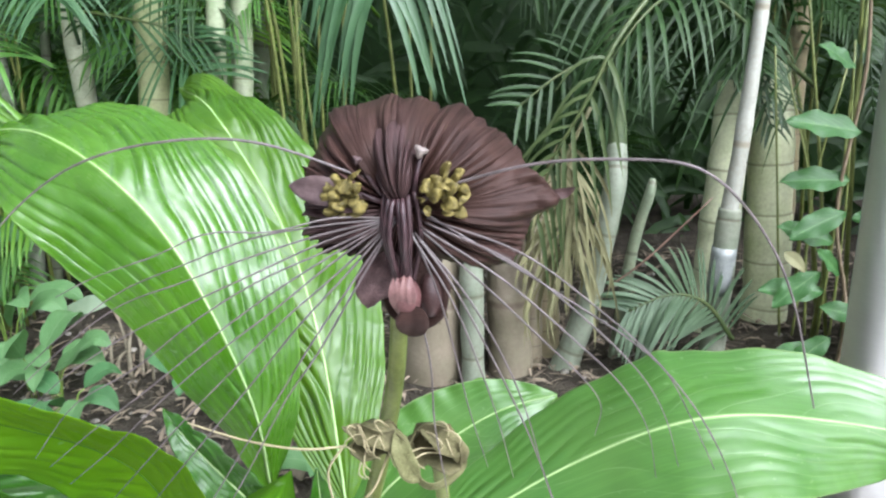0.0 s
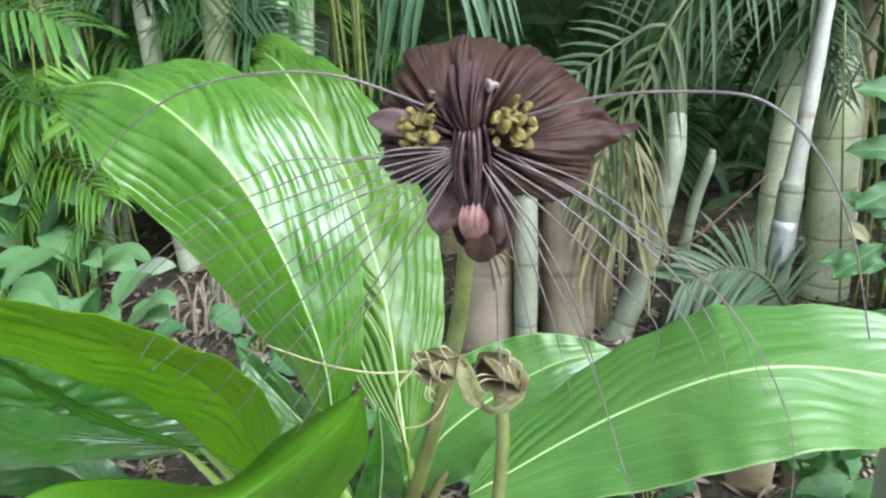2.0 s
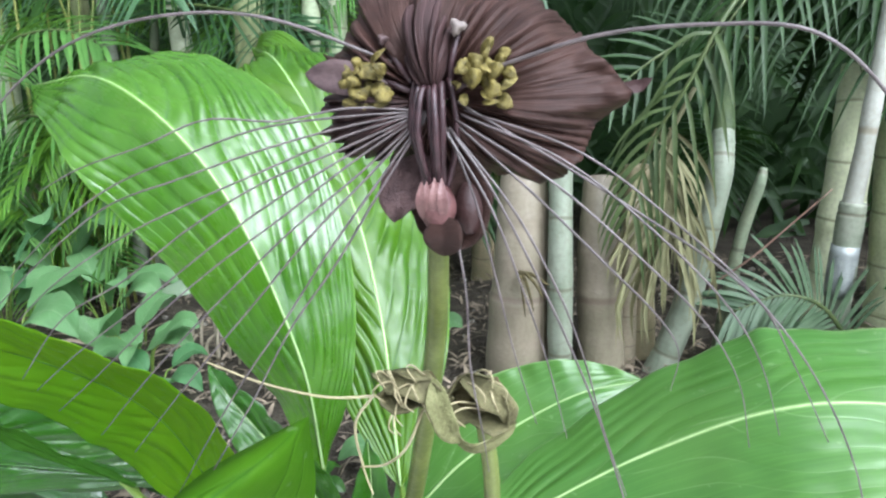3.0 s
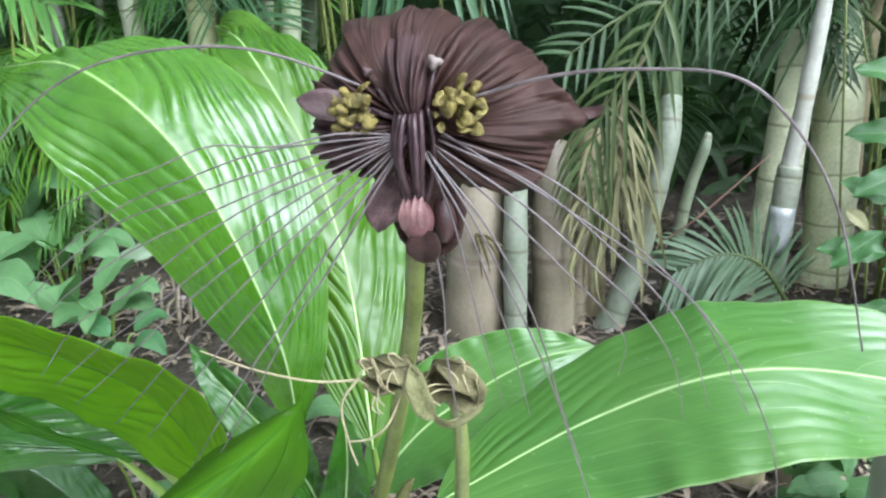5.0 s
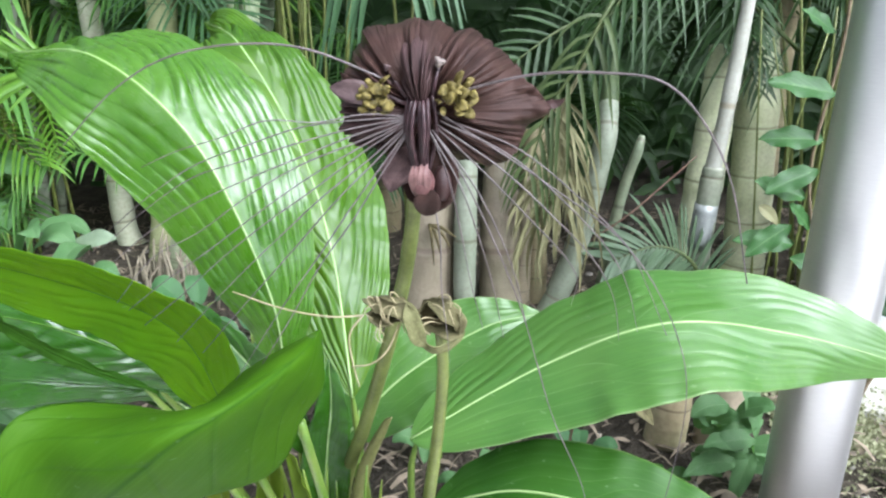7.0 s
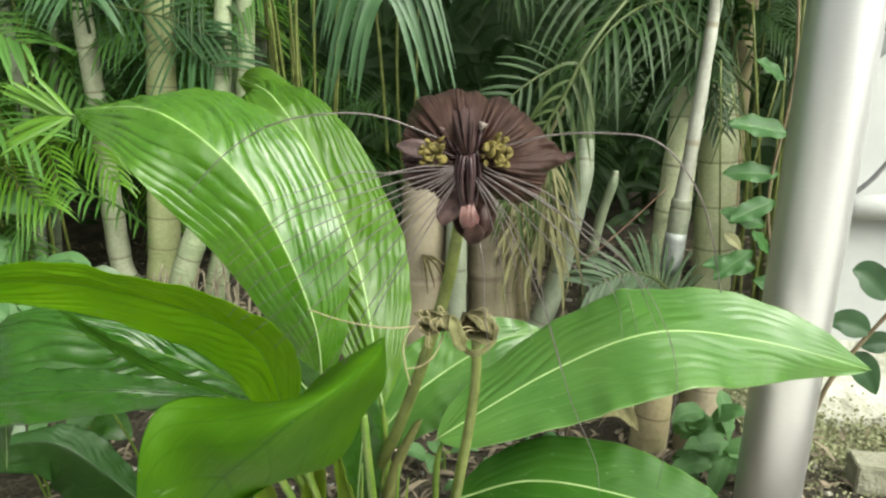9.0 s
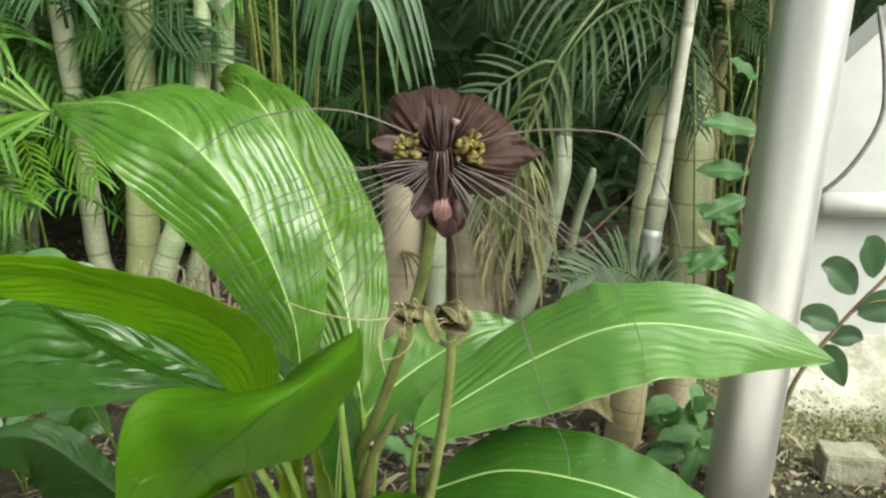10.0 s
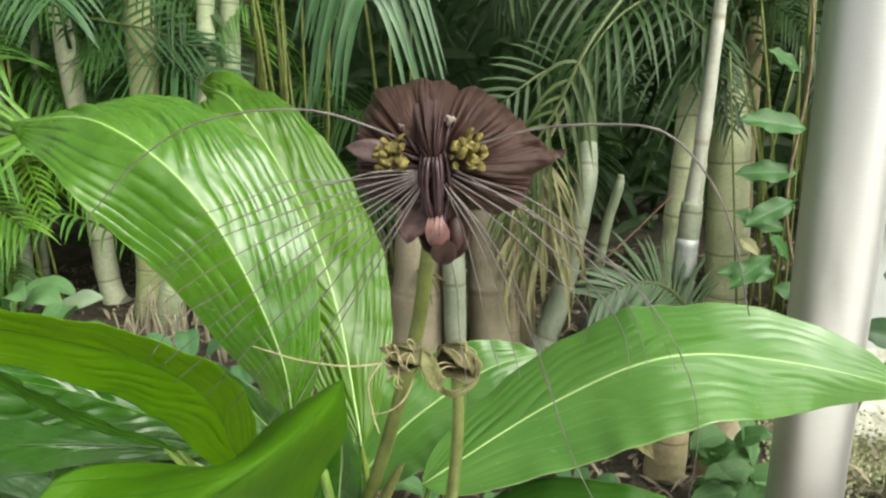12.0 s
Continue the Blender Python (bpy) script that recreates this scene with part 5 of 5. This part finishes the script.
pod("bud", (0.013, -0.008, 0.034), (0.1, -1, 0.1), 0.008, 0.0038, M_bud_pale, "whitish bud", ribs=3, depth=0.3)
pod("bud", (-0.024, -0.008, 0.03), (0.1, -1, 0.2), 0.007, 0.0026, M_flap, "mauve bud", ribs=3, depth=0.3)
for x0, x1, z1 in ((-0.006, -0.024, 0.03), (0.006, 0.013, 0.032), (-0.002, -0.03, 0.014), (0.004, 0.027, 0.014)):
    tube("pedicel", [(x0, -0.004, 0.002), ((x0 + x1) / 2, -0.012, z1 * 0.55), (x1, -0.008, z1)], [0.002, 0.0014], M_tube, head, "", 10, 8)


def whisker(a, reach, sag, near, seed, lift=0.0):
    """A long thread: leaves the middle at an angle, bends over under its own weight."""
    q = random.Random(seed)
    w = math.radians(a)
    d = np.array([math.cos(w), 0, math.sin(w)])
    pts = []
    for k in np.linspace(0, 1, 7):
        p = d * reach * (k - 0.12 * k * k) + np.array([0, -near * math.sin(k * 1.6), 0])
        p[2] += (lift + q.uniform(-0.003, 0.003)) * math.sin(math.pi * min(1, k * 1.1)) - sag * q.uniform(0.85, 1.15) * k**2.4
        p += np.array([q.uniform(-1, 1), q.uniform(-1, 1), q.uniform(-1, 1)]) * 0.0022 * k * k
        pts.append(p + np.array([0.004 * math.cos(w), -0.012, -0.004]))
    tube("whisker", pts, [0.0007, 0.0006, 0.00045, 0.00025], M_whisker, head, "", 30, 6)


LEFT = [(175, 0.21, 0.05), (179, 0.24, 0.07), (186, 0.25, 0.06), (193, 0.25, 0.05), (200, 0.26, 0.042), (207, 0.265, 0.03), (213, 0.265, 0.02), (219, 0.26, 0.015), (225, 0.25, 0.01), (233, 0.25, 0.01), (236, 0.26, 0.008)]
for i, (a, l, g) in enumerate(LEFT):
    whisker(a, l, g, 0.05, 50 + i)
# the sheaf that leans over to the smooth leaf, and the threads that hang below the bloom; millimetres across and up
RIGHT = [
    [(15, -4), (70, -25), (115, -60), (150, -95), (169, -130), (187, -170)],
    [(14, -6), (64, -29), (106, -64), (137, -98), (154, -130), (164, -166)],
    [(12, -8), (58, -38), (98, -74), (126, -104), (143, -136), (150, -172)],
    [(10, -10), (48, -44), (84, -80), (106, -104), (116, -124), (113, -146)],
    [(8, -12), (38, -50), (60, -92), (72, -128), (80, -164), (92, -205)],
    [(6, -12), (28, -48), (42, -86), (53, -126), (62, -172)],
    [(6, -12), (20, -46), (29, -84), (36, -124), (46, -168)],
    [(8, -60), (14, -92), (15, -130), (19, -170), (20, -196)],
    [(10, -14), (34, -50), (72, -136), (100, -230), (128, -300), (136, -345)],
    [(12, 0), (91, -50), (150, -95), (190, -160), (206, -230), (196, -340)],
]
for k, track in enumerate(RIGHT):
    ahead = -0.014 - 0.003 * (k % 3)
    tube("whisker", [(x / 1000, ahead - 0.012 * math.sin(math.pi * min(1, 4 * i / len(track) / 3)), z / 1000) for i, (x, z) in enumerate(track)], [0.0007, 0.0006, 0.00045, 0.00026], M_whisker, head, "", 44, 6)
# the two long upper whiskers
tube("whisker", [(-0.02, -0.01, 0.02), (-0.075, -0.02, 0.043), (-0.12, -0.03, 0.048), (-0.17, -0.035, 0.04), (-0.21, -0.04, 0.018), (-0.25, -0.045, -0.02)], [0.001, 0.0008, 0.0004], M_whisker, head, "", 40, 6)
tube("whisker", [(0.02, -0.01, 0.012), (0.075, -0.02, 0.026), (0.125, -0.025, 0.028), (0.165, -0.03, 0.022), (0.195, -0.03, -0.006), (0.218, -0.03, -0.05), (0.236, -0.03, -0.12)], [0.0011, 0.0009, 0.0005], M_whisker, head, "", 44, 6)

# flower stalk and the withered bloom on its own stalk
tube("flower_stalk", [(-0.21, 0.76, -0.03) - PO, (-0.158, 0.676, 0.25) - PO, (-0.118, 0.605, 0.375) - PO, (-0.077, 0.53, 0.51) - PO, (-0.047, 0.47, 0.625) - PO, FO + (-0.006, 0.012, -0.05) - PO, FO + (0, 0.008, -0.01) - PO], [0.0095, 0.0085, 0.0075, 0.007, 0.006, 0.005], M_stalk, plant, "olive flower stalk", 40, 12)
old = empty("withered_head")
old.parent = plant
old["label"] = "withered brown flower head"
OO = np.array([-0.03, 0.445, 0.585])
old.location = OO - PO
tube("stalk", [(-0.12, 0.68, -0.03) - OO, (-0.053, 0.569, 0.25) - OO, (-0.032, 0.523, 0.377) - OO, (-0.017, 0.472, 0.509) - OO, (0.013, 0.002, -0.004)], [0.0085, 0.0075, 0.0065, 0.0055, 0.005], M_stalk, old, "olive stalk", 36, 12)
for cx, cz, rr, sd in ((-0.026, 0.011, 0.0215, 3), (0.011, 0.006, 0.0225, 4)):
    q = random.Random(sd)
    v = []
    for i in range(10):
        k = i / 9
        for j in range(18):
            w = 6.2832 * j / 18
            g = rr * (0.25 + 0.75 * k**0.6) * (1 + 0.12 * math.sin(3 * w + sd) + 0.06 * math.sin(7 * w))
            v.append((cx + g * math.cos(w), 0.012 - 0.026 * k + 0.004 * math.sin(5 * w + sd), cz + (0.55 if cx < 0 else 0.8) * g * math.sin(w) + 0.003 * math.sin(4 * w + 2 * sd) * k))
    ob = obj("dry_bract", v, grid_faces(10, 18, True), M_withered, old, "crumpled dry bract")
    ob.modifiers.new("thickness", "SOLIDIFY").thickness = 0.001
for pts, wd, nrm, mt in (
    ([(0.0, -0.006, 0.006), (-0.018, -0.014, 0.014), (-0.036, -0.012, 0.018), (-0.052, -0.006, 0.021)], 0.0075, (0.2, -0.8, 0.5), M_withered),
    ([(-0.012, -0.012, 0.022), (-0.008, -0.02, 0.008), (-0.003, -0.02, -0.008), (0.004, -0.012, -0.02)], 0.0075, (0.15, -1, 0.2), M_husk),
    ([(0.004, -0.01, 0.022), (0.018, -0.016, 0.016), (0.03, -0.012, 0.004), (0.03, -0.006, -0.012)], 0.008, (0.4, -0.9, 0.2), M_withered),
    ([(-0.004, -0.008, -0.012), (0.008, -0.016, -0.02), (0.022, -0.012, -0.018), (0.034, -0.006, -0.008)], 0.0065, (0.1, -0.8, -0.5), M_husk),
):
    v, f, u = blade_data(pts, wd, nrm, 0.35, 16, 0.85, 5)
    v = [np.asarray(p) + np.array(noise.noise_vector(Vector(p) * 90)) * 0.0022 for p in v]
    ob = obj("dry_scale", v, f, mt, old, "crumpled dry scale", u)
    ob.modifiers.new("thickness", "SOLIDIFY").thickness = 0.0008
for cx, cz, rr in ((-0.026, 0.009, 0.0125), (0.011, 0.004, 0.0165)):
    v = []
    for i in range(9):
        th = math.pi * (i + 0.5) / 9
        for j in range(14):
            w = 6.2832 * j / 14
            g = rr * (1 + 0.12 * math.sin(4 * w + 3 * th) + 0.08 * math.sin(9 * w))
            v.append((cx + g * math.sin(th) * math.cos(w), 0.004 - 0.5 * g * math.cos(th), cz + 0.8 * g * math.sin(th) * math.sin(w)))
    obj("seed_mass", v, grid_faces(9, 14, True), M_dark, old, "dark shrivelled core")
q = random.Random(77)
for i in range(20):
    cx = q.choice((-0.03, -0.03, 0.012))
    p = np.array([cx + q.uniform(-0.012, 0.012), -0.006, 0.008 + q.uniform(-0.01, 0.012)])
    w = q.uniform(0, 6.28)
    d = np.array([math.cos(w) - (0.5 if cx < 0 else 0), -0.25, 0.6 * math.sin(w)]) * q.uniform(0.01, 0.02)
    tube("dry_thread", [p, p + d * 0.6 + (0, -0.008, 0.005), p + d + (0, -0.01, 0.001), p + d * 0.8 + (0.003, -0.008, -0.007)], [0.0007, 0.0006, 0.0004], M_curl, old, "", 14, 5)
for pts in ([(-0.05, -0.01, 0.008), (-0.062, -0.014, -0.01), (-0.06, -0.012, -0.04), (-0.056, -0.01, -0.06)], [(-0.02, -0.01, 0), (-0.03, -0.016, -0.022), (-0.045, -0.014, -0.036), (-0.062, -0.012, -0.04)], [(-0.05, -0.008, 0.006), (-0.08, -0.012, 0.006), (-0.12, -0.01, 0.012), (-0.16, -0.01, 0.026)]):
    tube("dry_thread", pts, [0.001, 0.0009, 0.0006], M_curl, old, "", 18, 5)

# young furled leaves and stalk sheaths in the crown
for x, y, hgt, dx in ((-0.19, 0.66, 0.34, 0.02), (-0.165, 0.68, 0.3, 0.0), (-0.145, 0.63, 0.36, 0.03), (-0.21, 0.64, 0.32, -0.02), (-0.155, 0.72, 0.38, 0.015)):
    base = np.array([x, y, -0.03]) - PO
    tube("leaf_sheath", [base, base + (dx * 0.4, -0.02, hgt * 0.5), base + (dx, -0.03, hgt)], [0.009, 0.006, 0.0008], M_petiole, plant, "", 14, 10)

broad(([(-0.19, 0.67, 0.1), (-0.185, 0.66, 0.22), (-0.175, 0.655, 0.31), (-0.165, 0.65, 0.38), (-0.165, 0.65, 0.44)], [(0.2, -0.95, 0.1), (0.2, -0.95, 0.1), (0.2, -0.95, 0.2)], 0.35, 0.034, 0.034, 0.8), M_leaf_d, 13, 0.2, 0.002, "young upright leaf in the crown", (-0.18, 0.7, -0.03), n=80, m=8)
for spine, nrm, w in (
    ([(-0.22, 0.66, 0.02), (-0.235, 0.64, 0.14), (-0.24, 0.62, 0.24), (-0.23, 0.6, 0.33), (-0.21, 0.58, 0.4)], (0.3, -0.95, 0.1), 0.026),
    ([(-0.16, 0.64, 0.02), (-0.165, 0.62, 0.14), (-0.175, 0.6, 0.24), (-0.185, 0.58, 0.32), (-0.2, 0.565, 0.38)], (-0.4, -0.9, 0.1), 0.022),
    ([(-0.26, 0.68, 0.02), (-0.28, 0.66, 0.12), (-0.3, 0.64, 0.22), (-0.31, 0.62, 0.3), (-0.31, 0.61, 0.36)], (0.1, -1, 0.1), 0.024),
):
    broad((spine, [nrm, nrm, nrm], 0.75, w, w, 0.9), M_sheath_leaf, 9, 0.2, 0.0006, "folded olive leaf sheath", spine[0], n=50, m=7, rib_mat=M_sheath)
furl = [np.array(p) - PO for p in ((-0.15, 0.68, -0.03), (-0.145, 0.645, 0.18), (-0.125, 0.625, 0.3), (-0.095, 0.61, 0.375), (-0.085, 0.605, 0.392))]
tube("furled_leaf", furl, [0.009, 0.0095, 0.0085, 0.005, 0.001], M_furl, plant, "furled brown-green leaf", 30, 14)
for x0, y0, x1, z1, rr in ((-0.21, 0.7, -0.245, 0.3, 0.012), (-0.2, 0.68, -0.21, 0.34, 0.011), (-0.17, 0.66, -0.2, 0.3, 0.012), (-0.23, 0.72, -0.29, 0.3, 0.01), (-0.14, 0.7, -0.11, 0.26, 0.01)):
    tube("leaf_sheath", [np.array(p) - PO for p in ((x0, y0, -0.03), (x0 * 0.6 + x1 * 0.4, y0 - 0.02, z1 * 0.45), (x1, y0 - 0.03, z1))], [rr, rr * 0.7, rr * 0.08], M_sheath, plant, "", 16, 10)
for x, y, rr, hgt, lean, mt in ((0.388, 1.2, 0.04, 0.2, 0.012, M_cane_brown), (0.495, 1.21, 0.044, 0.21, 0.012, M_stump)):
    st = empty("cane_stump", (x, y, 0), label="pinkish brown stump of a cut palm cane", category="stump", group="cut cane stumps")
    cane("stick", [(-lean, 0, -0.1), (0, 0, 0.05), (lean, 0.01, hgt)], [rr * 1.15, rr, rr * 0.94], mt, st, 0.08)
dead = empty("dead_leaf", (0.22, 1.0, 0), label="dry brown curled leaf above the soil", category="dead leaf")
v, f, u = blade_data([(-0.04, 0, 0.175), (0.0, 0, 0.2), (0.05, 0.01, 0.195), (0.09, 0.0, 0.15)], 0.026, (0.1, -0.7, 0.7), 0.6, 14, 0.9, 5)
obj("blade", v, f, M_withered, dead, "", u)
tube("stalk", [(-0.04, 0, 0.175), (-0.05, 0.02, 0.08), (-0.02, 0.03, -0.04)], [0.002, 0.003], M_twig, dead, "", 10, 6)

# ---- steel post ----
post = empty("steel_post", (0.53, 0.92, 0), label="round brushed stainless steel post standing in soil", category="post")
tube("tube", [(-0.011, 0, -0.3), (0.005, 0, 0.2), (0.021, 0, 0.7), (0.053, 0, 1.7)], [0.0565, 0.0565], M_steel, post, "", 12, 64)
v, f, u = blade_data([(0.052, -0.012, 0.318), (0.0585, -0.008, 0.313), (0.064, -0.003, 0.309)], 0.0026, (0.7, -0.7, 0), 0.05, 8, 0.8, 3)
obj("stain", v, f, M_dark, post, "small dark stain", u)

# ---- vine, shrub and weeds ----


def small_leaf(name, at, direction, length, width, normal, mat, parent, curl=0.12, label="", wave=0.018):
    p = np.asarray(at, float)
    d = unit(np.asarray(direction, float)) * length
    v, f, u = blade_data([p, p + d * 0.35 + np.array([0, 0, curl * length * 0.5]), p + d * 0.7 + np.array([0, 0, curl * length * 0.3]), p + d - np.array([0, 0, curl * length])], width, normal, 0.3, 16, 0.85, 5)
    n = unit(np.asarray(normal, float))
    start = 40 * (p[0] + p[2])
    v = [np.asarray(x) + n * wave * length * abs(2 * y[1] - 1) ** 2 * math.sin(17 * y[0] + start + (2 if y[1] > 0.5 else 0)) for x, y in zip(v, u)]
    return obj(name, v, f, mat, parent, label, u)


vine = empty("climbing_vine", (0.72, 1.5, 0), label="climbing vine with oval green leaves on thin stems", category="vine")
VO = np.array(vine.location)
tube("stem", [np.array(p) - VO for p in ((0.74, 1.55, -0.05), (0.76, 1.5, 0.25), (0.72, 1.5, 0.5), (0.75, 1.5, 0.8), (0.73, 1.52, 1.1))], [0.005, 0.003], M_twig, vine, "", 24, 6)
tube("stem", [np.array(p) - VO for p in ((0.6, 1.3, -0.05), (0.58, 1.3, 0.05), (0.55, 1.28, 0.14))], [0.004, 0.002], M_twig, vine, "", 10, 6)
VINE = [((0.74, 1.47, 0.66), (-1, 0, 0.2), 0.15), ((0.74, 1.5, 0.56), (-1, 0, 0.02), 0.14), ((0.72, 1.5, 0.43), (-1, -0.1, 0.35), 0.13), ((0.7, 1.48, 0.33), (-1, -0.1, 0.1), 0.14), ((0.74, 1.5, 0.36), (-0.6, -0.3, 0.6), 0.1), ((0.73, 1.5, 0.78), (-0.8, -0.2, 0.5), 0.1), ((0.75, 1.5, 0.48), (0.9, -0.2, 0.1), 0.1), ((0.76, 1.5, 0.28), (0.7, -0.3, -0.3), 0.1), ((0.71, 1.45, 0.24), (-0.8, -0.2, -0.5), 0.11), ((0.73, 1.48, 0.5), (-0.9, -0.2, -0.35), 0.13), ((0.69, 1.47, 0.3), (0.9, -0.3, -0.2), 0.12), ((0.68, 1.46, 0.38), (-0.9, -0.2, -0.6), 0.12), ((0.7, 1.46, 0.2), (-0.9, -0.3, 0.1), 0.13)]
for p, d, ln in VINE:
    small_leaf("leaf", np.array(p) - VO, d, ln, ln * 0.2, (0.05, -0.75, 0.65), M_vine, vine, 0.02, wave=0.036)
small_leaf("leaf", np.array((0.61, 1.47, 0.42)) - VO, (0.7, -0.2, -0.6), 0.055, 0.014, (0.1, -0.9, 0.3), M_frond_dry, vine, 0.1, "withered reddish-brown leaf")
q = random.Random(31)
for i in range(5):
    x = 0.65 + 0.027 * i
    tube("shoot", [np.array(p) - VO for p in ((x, 1.56, 0.2), (x + q.uniform(-0.03, 0.03), 1.55, 0.5), (x + q.uniform(-0.07, 0.07), 1.56, 0.75 + q.uniform(0, 0.2)))], [0.003, 0.002], M_stalk, vine, "", 10, 5)
q = random.Random(12)
for _ in range(20):
    p = np.array([q.uniform(0.4, 0.56), q.uniform(1.02, 1.12), q.uniform(0.0, 0.19)])
    w = q.uniform(0, 6.28)
    small_leaf("leaf", p - VO, (math.cos(w), -0.4, math.sin(w) * 0.6), q.uniform(0.08, 0.115), q.uniform(0.017, 0.023), (q.uniform(-0.4, 0.4), -0.6, 0.9), M_weed, vine, wave=0.03)

shrub = empty("shrub", (0.9, 1.25, 0), label="shrub twigs with dark oval leaves before the wall", category="shrub")
SO = np.array(shrub.location)
tube("stem", [np.array(p) - SO for p in ((0.73, 1.2, 0.02), (0.77, 1.2, 0.16), (0.86, 1.2, 0.3), (0.95, 1.2, 0.42), (1.05, 1.22, 0.6))], [0.006, 0.003], M_twig, shrub, "", 24, 6)
tube("stem", [np.array(p) - SO for p in ((0.86, 1.2, 0.3), (0.9, 1.19, 0.33), (0.98, 1.18, 0.34))], [0.003, 0.002], M_twig, shrub, "", 10, 6)
SHRUB = [((0.865, 1.2, 0.345), (-0.8, 0, 0.75), 0.115), ((0.9, 1.2, 0.38), (-0.3, 0, 1), 0.11), ((0.87, 1.19, 0.3), (1, 0, 0.25), 0.12), ((0.84, 1.2, 0.27), (-1, 0, 0.35), 0.1), ((0.8, 1.2, 0.22), (0.8, 0, -0.9), 0.11), ((0.78, 1.2, 0.18), (-0.7, -0.1, 0.9), 0.09), ((0.95, 1.2, 0.42), (0.9, 0, 0.3), 0.11), ((0.98, 1.2, 0.47), (-0.5, 0, 0.9), 0.1), ((1.02, 1.21, 0.54), (0.8, 0, 0.5), 0.11), ((0.96, 1.19, 0.35), (0.8, 0, -0.5), 0.1), ((0.82, 1.2, 0.24), (1, 0, 0.1), 0.08)]
for p, d, ln in SHRUB:
    small_leaf("leaf", np.array(p) - SO, d, ln, ln * 0.3, (0.1, -1, 0.3), M_shrub, shrub, wave=0.008)


def weed(at, leaves, length, width, mat, label, seed, tall=0.12):
    e = empty("weed", at, label=label, category="weed", group="weeds on the soil")
    q = random.Random(seed)
    for i in range(leaves):
        w = 6.28 * i / leaves + q.uniform(-0.4, 0.4)
        d = np.array([math.cos(w), math.sin(w) * 0.8, q.uniform(0.1, 0.9)])
        b = np.array([0.01 * math.cos(w), 0.01 * math.sin(w), 0])
        knee = d * np.array([0.35, 0.35, 0]) * length + np.array([0, 0, tall * q.uniform(0.5, 1.1)])
        tube("stalk", [b + (0, 0, -0.02), knee * 0.5 + (0, 0, 0.02), knee], [0.003, 0.002], M_petiole, e, "", 8, 5)
        small_leaf("leaf", knee, d, length * q.uniform(0.75, 1.1), width * q.uniform(0.8, 1.1), (d[0] * -0.4, -0.5, 1), mat, e, 0.25)
    return e


weed((-0.86, 1.02, -0.03), 5, 0.2, 0.045, M_leaf_d, "low plant with dark glossy leaves", 1, 0.12)
weed((-0.95, 1.3, -0.03), 5, 0.16, 0.03, M_weed, "young plant with grey-green leaves", 2, 0.1)
weed((-1.5, 2.0, -0.03), 7, 0.2, 0.05, M_weed, "leafy plant beneath the palm canes", 3, 0.18)
weed((-1.8, 1.9, -0.03), 7, 0.2, 0.045, M_blue_weed, "broad-leaved plant beneath the palm canes", 4, 0.28)
weed((-1.2, 1.75, -0.03), 6, 0.14, 0.035, M_weed, "small green plant on the soil", 5, 0.1)
weed((-0.3, 1.3, -0.03), 6, 0.12, 0.03, M_weed, "small green plant on the soil", 6, 0.07)
weed((0.08, 1.5, -0.03), 6, 0.12, 0.025, M_frond_lime, "small lime-green seedling on soil", 7, 0.08)
for k, (x, y, ln, tl) in enumerate(((-1.28, 1.78, 0.17, 0.12), (-1.08, 1.62, 0.13, 0.08), (-1.6, 1.7, 0.24, 0.24), (-0.8, 1.75, 0.13, 0.08), (-1.75, 2.1, 0.22, 0.3), (-0.6, 1.6, 0.1, 0.05), (-0.45, 1.9, 0.12, 0.06))):
    weed((x, y, -0.03), 4 + k % 3, ln, ln * 0.27, (M_weed, M_blue_weed)[k % 2], "grey-green broad-leaved plant on the soil", 30 + k, tl)
weed((-2.3, 2.0, -0.03), 7, 0.3, 0.07, M_vine, "broad-leaved plant under the palms", 8, 0.35)
up = empty("weed", (-0.76, 0.92, -0.03), label="single pale green seedling leaf hanging on its stalk", category="weed", group="weeds on the soil")
small_leaf("leaf", (0.095, -0.02, 0.295), (-0.11, -0.01, -0.11), 0.155, 0.022, (-0.5, -0.7, 0.5), M_weed, up)
tube("stalk", [(0.12, 0.02, -0.02), (0.125, 0.02, 0.14), (0.095, -0.02, 0.295)], [0.003, 0.002], M_petiole, up, "", 8, 5)
for k, (x, y) in enumerate(((0.02, 1.0), (0.2, 1.12), (0.32, 1.02), (-0.08, 1.15), (0.12, 1.3), (-0.5, 1.2), (-0.62, 0.98))):
    weed((x, y, -0.03), 4 + k % 3, 0.07, 0.018, (M_weed, M_blue_weed, M_leaf_s)[k % 3], "tiny green seedling on the soil", 60 + k, 0.04)
q = random.Random(91)
for _ in range(26):
    x, y = q.uniform(-0.7, 0.7), q.uniform(0.8, 1.6)
    w = q.uniform(0, 6.28)
    ln = q.uniform(0.05, 0.1)
    d = np.array([math.cos(w), math.sin(w), 0.15]) * ln
    fall = empty("fallen_leaf", (x, y, lumps(x, y) + 0.006), label="dry curled brown leaf lying on the soil", category="dead leaf", group="fallen leaves on the soil")
    v, f, u = blade_data([-d * 0.5, (0, 0, ln * q.uniform(0.05, 0.25)), d * 0.5], ln * q.uniform(0.14, 0.24), (q.uniform(-0.4, 0.4), q.uniform(-0.6, 0.1), 1), 0.5, 9, 0.9, 3)
    obj("blade", v, f, M_litter, fall, "", u)
pale = empty("pale_leaf", (-1.35, 2.0, 0), label="pale grey-green leaf leaning by the palm canes", category="leaf")
small_leaf("blade", (0, 0, 0.06), (0.22, -0.02, 0.13), 0.25, 0.035, (-0.3, -0.8, 0.7), M_pale, pale)
tube("stalk", [(-0.03, 0, -0.05), (-0.02, 0, 0.0), (0, 0, 0.06)], [0.004, 0.003], M_petiole, pale, "", 8, 6)
